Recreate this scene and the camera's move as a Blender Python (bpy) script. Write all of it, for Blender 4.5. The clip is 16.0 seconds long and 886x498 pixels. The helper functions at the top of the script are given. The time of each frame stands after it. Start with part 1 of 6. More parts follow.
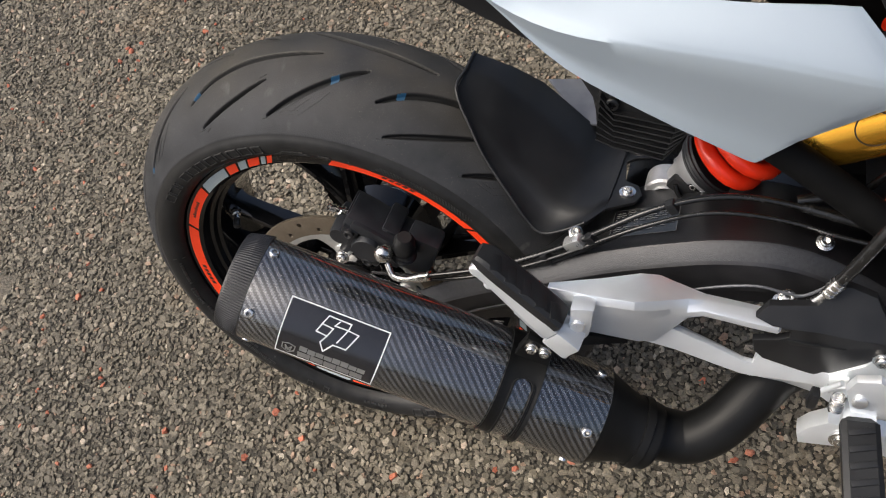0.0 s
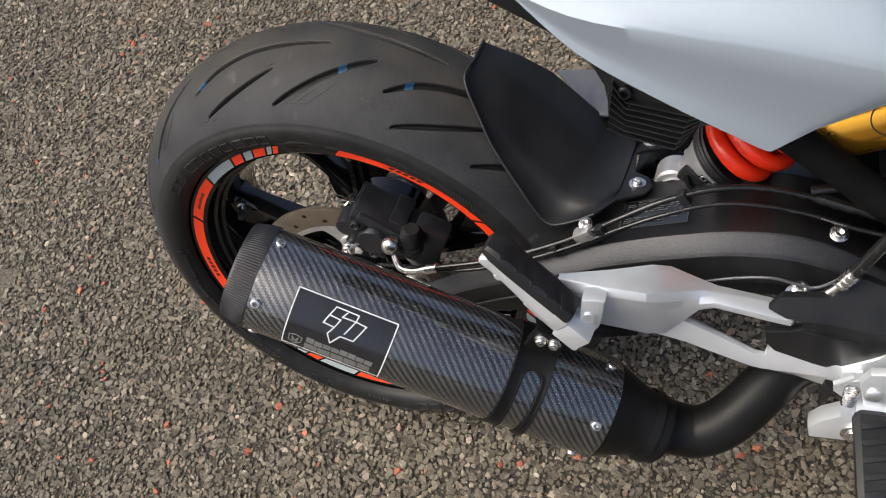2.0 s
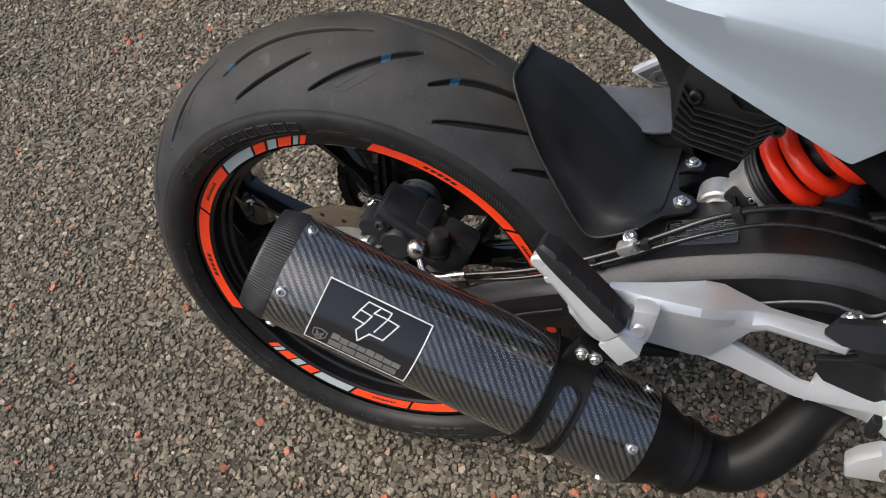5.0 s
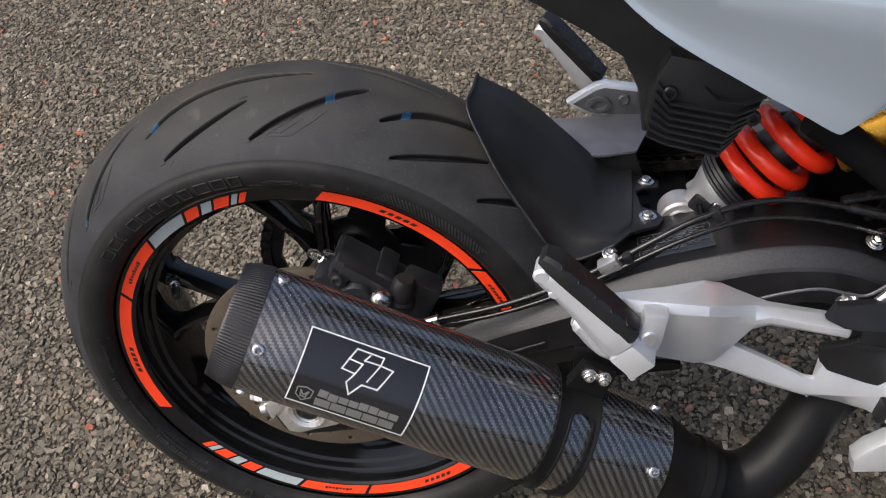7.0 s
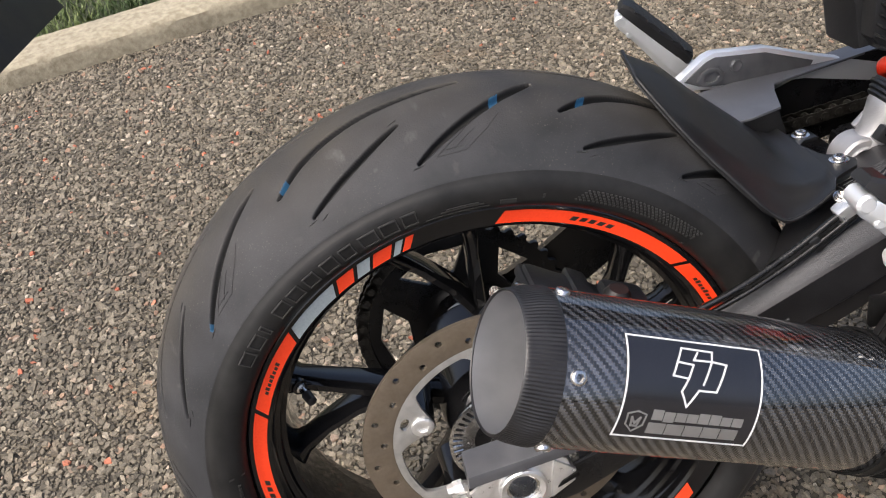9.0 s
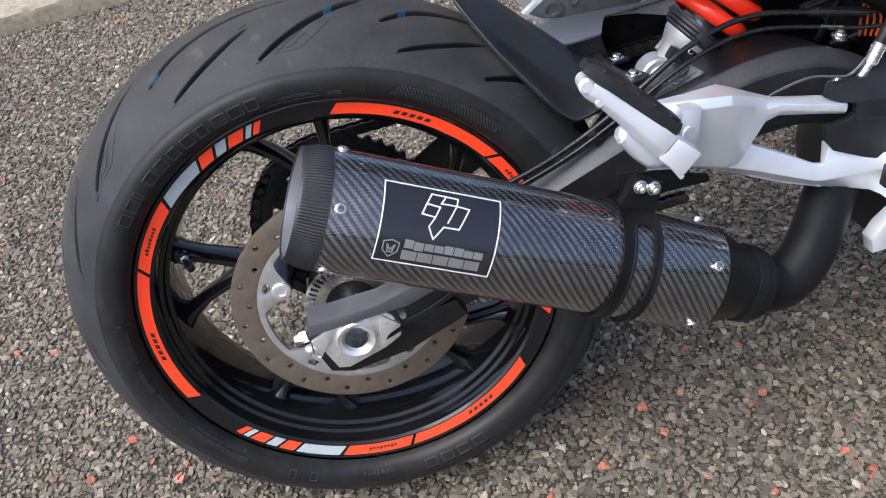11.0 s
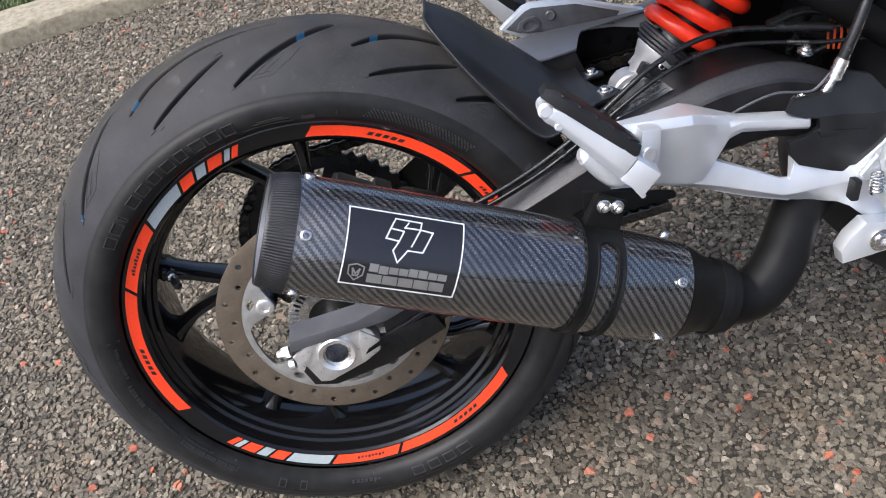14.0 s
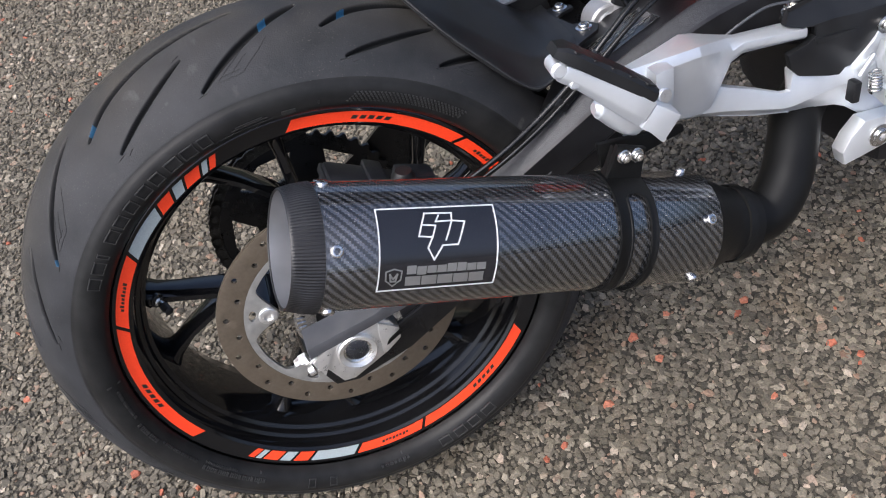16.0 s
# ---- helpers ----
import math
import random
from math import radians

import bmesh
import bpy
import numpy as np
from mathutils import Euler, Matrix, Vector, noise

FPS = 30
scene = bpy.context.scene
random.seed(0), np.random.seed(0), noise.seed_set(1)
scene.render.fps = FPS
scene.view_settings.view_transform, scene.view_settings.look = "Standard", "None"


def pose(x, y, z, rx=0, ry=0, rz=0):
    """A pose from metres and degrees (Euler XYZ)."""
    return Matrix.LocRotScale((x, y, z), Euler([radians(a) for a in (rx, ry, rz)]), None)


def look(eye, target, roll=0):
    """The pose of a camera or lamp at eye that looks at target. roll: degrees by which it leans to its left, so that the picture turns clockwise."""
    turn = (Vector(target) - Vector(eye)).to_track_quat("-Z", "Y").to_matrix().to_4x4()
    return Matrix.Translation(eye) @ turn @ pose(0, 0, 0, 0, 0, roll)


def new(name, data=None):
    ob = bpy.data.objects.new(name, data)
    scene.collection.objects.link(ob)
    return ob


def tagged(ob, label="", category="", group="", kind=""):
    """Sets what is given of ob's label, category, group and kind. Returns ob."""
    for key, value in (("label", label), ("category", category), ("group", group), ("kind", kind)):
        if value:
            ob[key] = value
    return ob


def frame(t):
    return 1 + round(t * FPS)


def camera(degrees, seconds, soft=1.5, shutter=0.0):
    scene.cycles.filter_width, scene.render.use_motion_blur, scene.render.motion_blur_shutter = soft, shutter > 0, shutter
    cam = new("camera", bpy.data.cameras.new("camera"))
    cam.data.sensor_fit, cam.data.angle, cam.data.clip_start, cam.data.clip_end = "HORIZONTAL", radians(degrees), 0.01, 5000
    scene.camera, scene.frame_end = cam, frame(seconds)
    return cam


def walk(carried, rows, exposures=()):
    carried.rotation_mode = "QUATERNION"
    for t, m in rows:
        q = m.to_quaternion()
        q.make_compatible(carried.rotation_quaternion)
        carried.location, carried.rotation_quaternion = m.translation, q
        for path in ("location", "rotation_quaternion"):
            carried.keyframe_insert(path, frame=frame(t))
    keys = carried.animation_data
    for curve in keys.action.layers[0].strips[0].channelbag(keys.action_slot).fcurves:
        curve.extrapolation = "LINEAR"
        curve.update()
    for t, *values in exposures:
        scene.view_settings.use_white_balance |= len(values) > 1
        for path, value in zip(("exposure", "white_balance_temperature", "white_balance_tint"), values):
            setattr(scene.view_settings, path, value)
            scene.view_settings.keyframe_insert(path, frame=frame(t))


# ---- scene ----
cam = camera(54.4, 16.0, soft=1.1)
PATH = [
    (0, (0.446, -0.479, 1.256), (-0.178, 0.394, -0.431), -24.1),
    (0.5, (0.442, -0.482, 1.255), (-0.182, 0.391, -0.432), -24.1),
    (1, (0.444, -0.479, 1.254), (-0.181, 0.393, -0.433), -24.1),
    (1.5, (0.444, -0.478, 1.252), (-0.18, 0.393, -0.437), -24.2),
    (2, (0.436, -0.483, 1.247), (-0.187, 0.386, -0.443), -24.0),
    (2.5, (0.426, -0.484, 1.246), (-0.196, 0.377, -0.449), -23.6),
    (3, (0.399, -0.487, 1.235), (-0.207, 0.369, -0.468), -21.9),
    (3.5, (0.355, -0.501, 1.206), (-0.18, 0.418, -0.488), -16.6),
    (4, (0.349, -0.505, 1.2), (-0.166, 0.457, -0.476), -14.4),
    (4.2, (0.343, -0.514, 1.2), (-0.179, 0.46, -0.468), -13.9),
    (6.3, (0.374, -0.532, 1.198), (-0.172, 0.509, -0.42), -12.7),
    (6.5, (0.364, -0.546, 1.186), (-0.124, 0.552, -0.413), -10.6),
    (7, (0.245, -0.566, 1.126), (0.003, 0.699, -0.405), -6.5),
    (7.5, (0.078, -0.579, 1.076), (-0.023, 0.751, -0.414), -9.5),
    (8, (-0.03, -0.537, 1.061), (-0.023, 0.79, -0.435), -11.4),
    (8.2, (-0.067, -0.51, 1.018), (0.015, 0.843, -0.453), -10.8),
    (10.3, (-0.011, -0.647, 0.995), (0.094, 0.838, -0.341), -8.8),
    (10.5, (0.026, -0.673, 1.011), (0.121, 0.803, -0.335), -8.8),
    (11, (0.076, -0.735, 1.014), (0.144, 0.701, -0.377), -9.5),
    (11.5, (0.075, -0.767, 1.038), (0.101, 0.648, -0.375), -10.9),
    (12, (0.087, -0.738, 1.034), (0.1, 0.69, -0.367), -11.6),
    (12.5, (0.092, -0.73, 1.027), (0.113, 0.7, -0.37), -11.5),
    (13, (0.094, -0.725, 1.023), (0.118, 0.704, -0.375), -11.6),
    (13.5, (0.098, -0.72, 1.024), (0.124, 0.709, -0.375), -11.5),
    (14, (0.126, -0.741, 1.04), (0.144, 0.691, -0.356), -11.7),
    (14.5, (0.17, -0.774, 1.069), (0.095, 0.666, -0.317), -12.1),
    (15, (0.195, -0.74, 1.067), (0.12, 0.624, -0.394), -12.0),
    (15.5, (0.162, -0.706, 1.089), (0.153, 0.586, -0.437), -13.7),
    (16, (0.047, -0.646, 1.063), (0.213, 0.601, -0.491), -17.1),
]
EXPOSURES = [(0, 0.69, 6450, 7), (4.2, 0.61, 6350, 7), (6.5, 0.54, 6300, 9), (7.0, 0.56, 6300, 10), (8.2, 0.95, 6500, 10), (10.5, 1.13, 5850, 9), (11.0, 1.04, 5700, 9), (12.5, 0.98, 5800, 10), (14.5, 1.02, 5850, 10), (16, 0.86, 5850, 10)]
walk(cam, [(t, look(eye, target, roll)) for t, eye, target, roll in PATH], EXPOSURES)

# ---- world and light: an overcast afternoon ----
world = bpy.data.worlds.new("overcast_sky")
scene.world = world
world.use_nodes = True
wn = world.node_tree.nodes
sky = wn.new("ShaderNodeTexSky")
sky.sky_type, sky.sun_disc = "NISHITA", False
sky.sun_elevation, sky.sun_rotation = radians(55), radians(244)
sky.air_density, sky.dust_density, sky.ozone_density = 0.7, 7.0, 0.4
world.node_tree.links.new(sky.outputs[0], wn["Background"].inputs["Color"])
wn["Background"].inputs["Strength"].default_value = 0.15
sun = new("sun", bpy.data.lights.new("sun", "SUN"))
sun.data.energy, sun.data.angle, sun.data.color = 1.2, radians(50), (1.0, 0.97, 0.92)
sun.matrix_basis = look((-2.05, -1.0, 3.25), (0.0, 0.0, 0.0))

# ---- materials ----


def surface(name, c1, c2, rough=0.5, metal=0.0, scale=60.0, bump=0.0, bump_scale=400.0, coat=0.0, rough_var=0.1, spec=0.5, detail=4.0):
    """Two colours mixed by noise at two scales, with uneven gloss and a fine relief."""
    m = bpy.data.materials.new(name)
    m.use_nodes = True
    nt = m.node_tree
    nd, lk = nt.nodes, nt.links
    b = nd["Principled BSDF"]
    tc = nd.new("ShaderNodeTexCoord")
    n1 = nd.new("ShaderNodeTexNoise")
    n1.inputs["Scale"].default_value, n1.inputs["Detail"].default_value = scale, detail
    n2 = nd.new("ShaderNodeTexNoise")
    n2.inputs["Scale"].default_value, n2.inputs["Detail"].default_value = bump_scale, 3.0
    lk.new(tc.outputs["Object"], n1.inputs["Vector"])
    lk.new(tc.outputs["Object"], n2.inputs["Vector"])
    ramp = nd.new("ShaderNodeMapRange")
    ramp.inputs["From Min"].default_value, ramp.inputs["From Max"].default_value = 0.32, 0.68
    lk.new(n1.outputs["Fac"], ramp.inputs["Value"])
    mix = nd.new("ShaderNodeMix")
    mix.data_type = "RGBA"
    mix.inputs[6].default_value, mix.inputs[7].default_value = (*c1, 1), (*c2, 1)
    lk.new(ramp.outputs[0], mix.inputs[0])
    lk.new(mix.outputs[2], b.inputs["Base Color"])
    rr = nd.new("ShaderNodeMapRange")
    rr.inputs["To Min"].default_value, rr.inputs["To Max"].default_value = max(0.02, rough - rough_var), min(1, rough + rough_var)
    add = nd.new("ShaderNodeMath")
    add.operation = "MULTIPLY_ADD"
    add.inputs[1].default_value, add.inputs[2].default_value = 0.5, 0.25
    lk.new(n2.outputs["Fac"], add.inputs[0])
    avg = nd.new("ShaderNodeMath")
    avg.operation = "MULTIPLY_ADD"
    avg.inputs[1].default_value = 0.5
    lk.new(n1.outputs["Fac"], avg.inputs[0])
    half = nd.new("ShaderNodeMath")
    half.operation = "MULTIPLY"
    half.inputs[1].default_value = 0.5
    lk.new(add.outputs[0], half.inputs[0])
    lk.new(half.outputs[0], avg.inputs[2])
    lk.new(avg.outputs[0], rr.inputs["Value"])
    rr.inputs["From Min"].default_value, rr.inputs["From Max"].default_value = 0.3, 0.7
    lk.new(rr.outputs[0], b.inputs["Roughness"])
    b.inputs["Metallic"].default_value = metal
    b.inputs["Specular IOR Level"].default_value = spec
    b.inputs["Coat Weight"].default_value = coat
    b.inputs["Coat Roughness"].default_value = 0.06
    if bump:
        bp = nd.new("ShaderNodeBump")
        bp.inputs["Strength"].default_value, bp.inputs["Distance"].default_value = 1.0, bump
        lk.new(n2.outputs["Fac"], bp.inputs["Height"])
        lk.new(bp.outputs[0], b.inputs["Normal"])
    return m


RUBBER = surface("tyre_rubber", (0.015, 0.016, 0.018), (0.032, 0.033, 0.036), 0.62, scale=26, bump=0.00025, bump_scale=700, rough_var=0.14, detail=9, spec=0.25)
SIDEWALL = surface("sidewall_rubber", (0.012, 0.012, 0.0122), (0.020, 0.020, 0.0198), 0.40, scale=50, bump=0.00008, bump_scale=1200, rough_var=0.1, spec=0.18)
MOULDED = surface("moulded_rubber_marks", (0.020, 0.020, 0.020), (0.034, 0.034, 0.033), 0.45, scale=80)
GLOSS = surface("gloss_black_paint", (0.005, 0.005, 0.0055), (0.008, 0.008, 0.0085), 0.08, scale=20, coat=0.15, rough_var=0.04, spec=0.36)
SATIN = surface("satin_black_paint", (0.005, 0.005, 0.006), (0.008, 0.008, 0.008), 0.30, scale=40, bump=0.0002, bump_scale=700, rough_var=0.1, spec=0.4)
PLASTIC = surface("black_textured_plastic", (0.008, 0.0082, 0.009), (0.014, 0.0145, 0.0155), 0.42, scale=30, bump=0.0001, bump_scale=1500, rough_var=0.1, spec=0.34)
MATT = surface("matt_black_steel", (0.005, 0.005, 0.005), (0.008, 0.0082, 0.0082), 0.42, scale=30, bump=0.00006, bump_scale=1200, rough_var=0.08, spec=0.16)
SWING = surface("dark_metallic_paint", (0.018, 0.018, 0.020), (0.030, 0.030, 0.033), 0.38, 0.45, scale=40, bump=0.0002, bump_scale=700, rough_var=0.1)
LITEDGE = surface("grainy_lit_edge", (0.030, 0.031, 0.034), (0.042, 0.043, 0.047), 0.46, 0.5, scale=300, bump=0.0003, bump_scale=900, rough_var=0.12)
TONGUE = surface("satin_grey_paint", (0.070, 0.072, 0.080), (0.092, 0.095, 0.104), 0.42, 0.35, scale=50, bump=0.0002, bump_scale=800)
BORE = surface("smooth_grey_sleeve", (0.20, 0.203, 0.215), (0.25, 0.253, 0.265), 0.38, 0.55, scale=30, rough_var=0.06)
CASTGREY = surface("pale_cast_alloy", (0.36, 0.36, 0.365), (0.46, 0.46, 0.465), 0.44, 0.6, scale=60, bump=0.0003, bump_scale=700)
CAPMETAL = surface("anodised_cap_metal", (0.018, 0.018, 0.019), (0.030, 0.030, 0.032), 0.42, 0.5, scale=60, bump=0.00005, bump_scale=900)
MATTBLACK = surface("matt_black_coating", (0.004, 0.004, 0.004), (0.007, 0.007, 0.007), 0.6, scale=40, spec=0.07)
DARK = surface("dark_casting", (0.008, 0.008, 0.009), (0.015, 0.015, 0.017), 0.42, scale=50, bump=0.0003, bump_scale=900)
CALIPER = surface("anodised_caliper", (0.009, 0.010, 0.013), (0.016, 0.018, 0.022), 0.40, scale=60, bump=0.0002, bump_scale=900)
GREYMETAL = surface("grey_coated_metal", (0.10, 0.105, 0.12), (0.13, 0.135, 0.15), 0.42, 0.3, scale=60, bump=0.0001, bump_scale=900)
SILVER = surface("silver_painted_casting", (0.675, 0.705, 0.735), (0.745, 0.775, 0.805), 0.36, 0.65, scale=30, bump=0.00008, bump_scale=1600, rough_var=0.08)
PANEL = surface("silver_bodywork_paint", (0.33, 0.385, 0.435), (0.35, 0.405, 0.455), 0.42, 0.3, scale=6, coat=0.35, rough_var=0.03)
STEEL = surface("bright_steel", (0.60, 0.59, 0.57), (0.74, 0.73, 0.71), 0.24, 1.0, scale=200, bump=0.00004, bump_scale=1500)
ALLOY = surface("machined_alloy", (0.70, 0.70, 0.69), (0.82, 0.82, 0.81), 0.32, 0.85, scale=120, bump=0.00008, bump_scale=1500)
DISC = surface("swept_disc_steel", (0.165, 0.136, 0.102), (0.195, 0.161, 0.122), 0.44, 0.7, scale=260, bump=0.00006, bump_scale=800)
DISCIN = surface("disc_carrier_steel", (0.42, 0.42, 0.41), (0.52, 0.52, 0.50), 0.40, 0.8, scale=120, bump=0.00006, bump_scale=900)
ORANGE = surface("orange_reflective_vinyl", (0.90, 0.050, 0.010), (0.96, 0.066, 0.015), 0.40, scale=500, rough_var=0.06)
GREYTAPE = surface("grey_reflective_vinyl", (0.30, 0.35, 0.36), (0.36, 0.41, 0.42), 0.40, scale=500, rough_var=0.06)
BLACKINK = surface("black_print", (0.012, 0.010, 0.010), (0.02, 0.016, 0.015), 0.4)
SPRING = surface("red_orange_spring_paint", (0.80, 0.030, 0.008), (0.88, 0.042, 0.011), 0.24, scale=60, coat=0.15, rough_var=0.06)
GOLD = surface("gold_anodised", (0.78, 0.38, 0.040), (0.82, 0.42, 0.050), 0.26, 0.9, scale=8, rough_var=0.06)
PRINT = surface("pale_print", (0.56, 0.56, 0.56), (0.66, 0.66, 0.66), 0.4)
GREYPRINT = surface("grey_print", (0.24, 0.24, 0.235), (0.29, 0.29, 0.285), 0.40, 0.6)
FAINTPRINT = surface("faint_grey_print", (0.085, 0.085, 0.083), (0.11, 0.11, 0.108), 0.45)
PLATE = surface("black_emblem_plate", (0.010, 0.010, 0.012), (0.014, 0.014, 0.017), 0.20, scale=60, coat=0.4, rough_var=0.05)
BLUE = surface("blue_mould_paint", (0.008, 0.05, 0.11), (0.012, 0.08, 0.16), 0.6)
WIRE = surface("orange_wire", (0.60, 0.08, 0.02), (0.70, 0.12, 0.03), 0.4)
HOSE = surface("rubber_hose", (0.006, 0.006, 0.006), (0.010, 0.010, 0.010), 0.24, scale=120, bump=0.0001, bump_scale=1500)
CHAIN = surface("oiled_chain_steel", (0.035, 0.033, 0.030), (0.10, 0.095, 0.085), 0.40, 0.7, scale=150)
PRIMER = surface("grey_cast_face", (0.085, 0.088, 0.095), (0.12, 0.123, 0.13), 0.45, 0.5, scale=60, bump=0.0001, bump_scale=900)
KERB = surface("cast_concrete", (0.19, 0.165, 0.115), (0.31, 0.280, 0.205), 0.92, scale=70, bump=0.0015, bump_scale=160, detail=10)
SOIL = surface("dark_soil", (0.012, 0.016, 0.006), (0.035, 0.042, 0.016), 0.95, scale=20, bump=0.006, bump_scale=80)
GRASS = surface("grass_blades", (0.03, 0.06, 0.012), (0.09, 0.12, 0.03), 0.6, scale=8)


def dusty(m):
    """Road dust and pale scuffs on the tread, in patches; shade in the grooves is painted near-black."""
    nd, lk = m.node_tree.nodes, m.node_tree.links
    b = nd["Principled BSDF"]
    old = b.inputs["Base Color"].links[0].from_socket
    tc = nd.new("ShaderNodeTexCoord")

    def level(scale, detail, lo, hi, stretch=None):
        n = nd.new("ShaderNodeTexNoise")
        n.inputs["Scale"].default_value, n.inputs["Detail"].default_value = scale, detail
        if stretch:
            mp = nd.new("ShaderNodeMapping")
            mp.inputs["Scale"].default_value, mp.inputs["Rotation"].default_value = stretch, (0.3, 0.9, 0.4)
            lk.new(tc.outputs["Object"], mp.inputs["Vector"])
            lk.new(mp.outputs[0], n.inputs["Vector"])
        else:
            lk.new(tc.outputs["Object"], n.inputs["Vector"])
        r = nd.new("ShaderNodeMapRange")
        r.inputs["From Min"].default_value, r.inputs["From Max"].default_value = lo, hi
        lk.new(n.outputs["Fac"], r.inputs["Value"])
        return r.outputs[0]

    def times(a, c):
        n = nd.new("ShaderNodeMath")
        n.operation = "MULTIPLY"
        for q, v in enumerate((a, c)):
            if isinstance(v, float):
                n.inputs[q].default_value = v
            else:
                lk.new(v, n.inputs[q])
        return n.outputs[0]

    # brown road film along the crown, thinning towards the shoulders
    sp = nd.new("ShaderNodeSeparateXYZ")
    lk.new(tc.outputs["Object"], sp.inputs[0])
    off = nd.new("ShaderNodeMath")
    off.operation = "ABSOLUTE"
    lk.new(sp.outputs[1], off.inputs[0])
    film = nd.new("ShaderNodeMapRange")
    film.inputs["From Min"].default_value, film.inputs["From Max"].default_value = 0.075, 0.015
    lk.new(off.outputs[0], film.inputs["Value"])
    film = times(times(film.outputs[0], level(14, 8, 0.25, 0.75)), 0.75)
    specks = times(times(level(800, 2, 0.66, 0.74), level(9, 4, 0.42, 0.62)), 0.32)
    scuffs = times(times(level(60, 4, 0.64, 0.72, (1.0, 0.22, 1.0)), level(7, 3, 0.44, 0.62)), 0.40)
    for fac, colour in ((film, (0.062, 0.054, 0.040)), (specks, (0.30, 0.28, 0.23)), (scuffs, (0.10, 0.098, 0.095))):
        mix = nd.new("ShaderNodeMix")
        mix.data_type = "RGBA"
        lk.new(fac, mix.inputs[0])
        lk.new(old, mix.inputs[6])
        mix.inputs[7].default_value = (*colour, 1)
        old = mix.outputs[2]
    # near-black mixed in by groove depth, as painted shade
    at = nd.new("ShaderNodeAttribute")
    at.attribute_name = "groove_shade"
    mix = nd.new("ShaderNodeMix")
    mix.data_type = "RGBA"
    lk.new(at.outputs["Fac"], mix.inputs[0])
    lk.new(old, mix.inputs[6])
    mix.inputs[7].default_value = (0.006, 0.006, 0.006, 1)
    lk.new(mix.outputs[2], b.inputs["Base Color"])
    return m


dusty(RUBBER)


def carbon_fibre():
    """Twill weave of 2.1 mm tows under clear lacquer; local X runs along the tube."""
    m = bpy.data.materials.new("carbon_fibre_twill")
    m.use_nodes = True
    nt = m.node_tree
    nd, lk = nt.nodes, nt.links
    b = nd["Principled BSDF"]

    def math_node(op, a, c=None):
        n = nd.new("ShaderNodeMath")
        n.operation = op
        for i, v in enumerate((a, c)):
            if v is None:
                continue
            if isinstance(v, (int, float)):
                n.inputs[i].default_value = v
            else:
                lk.new(v, n.inputs[i])
        return n.outputs[0]

    tc = nd.new("ShaderNodeTexCoord")
    sp = nd.new("ShaderNodeSeparateXYZ")
    lk.new(tc.outputs["Object"], sp.inputs[0])
    around = math_node("MULTIPLY", math_node("ARCTAN2", sp.outputs[1], sp.outputs[2]), 0.052)
    u = math_node("DIVIDE", sp.outputs[0], 0.0021)
    v = math_node("DIVIDE", around, 0.0021)
    cell = math_node("FLOORED_MODULO", math_node("ADD", math_node("FLOOR", u), math_node("FLOOR", v)), 4.0)
    warp = math_node("LESS_THAN", cell, 1.5)
    fu, fv = math_node("FRACT", u), math_node("FRACT", v)
    hu = math_node("SINE", math_node("MULTIPLY", fu, 3.14159))
    hv = math_node("SINE", math_node("MULTIPLY", fv, 3.14159))
    hm = nd.new("ShaderNodeMix")
    lk.new(warp, hm.inputs[0])
    lk.new(hu, hm.inputs[2])
    lk.new(hv, hm.inputs[3])
    height = math_node("POWER", hm.outputs[0], 0.5)
    cm = nd.new("ShaderNodeMix")
    cm.data_type = "RGBA"
    cm.inputs[6].default_value, cm.inputs[7].default_value = (0.007, 0.007, 0.0075, 1), (0.150, 0.152, 0.156, 1)
    ns = nd.new("ShaderNodeTexNoise")
    ns.inputs["Scale"].default_value = 60
    lk.new(tc.outputs["Object"], ns.inputs["Vector"])
    lk.new(math_node("MULTIPLY", warp, math_node("ADD", ns.outputs[0], 0.3)), cm.inputs[0])
    lk.new(cm.outputs[2], b.inputs["Base Color"])
    rm = nd.new("ShaderNodeMapRange")
    rm.inputs["To Min"].default_value, rm.inputs["To Max"].default_value = 0.5, 0.26
    lk.new(warp, rm.inputs["Value"])
    lk.new(rm.outputs[0], b.inputs["Roughness"])
    b.inputs["Metallic"].default_value = 0.7
    bp = nd.new("ShaderNodeBump")
    bp.inputs["Strength"].default_value, bp.inputs["Distance"].default_value = 0.6, 0.0004
    lk.new(height, bp.inputs["Height"])
    lk.new(bp.outputs[0], b.inputs["Normal"])
    b.inputs["Coat Weight"].default_value, b.inputs["Coat Roughness"].default_value = 1.0, 0.09
    b.inputs["Coat IOR"].default_value = 1.9
    return m


CARBON = carbon_fibre()


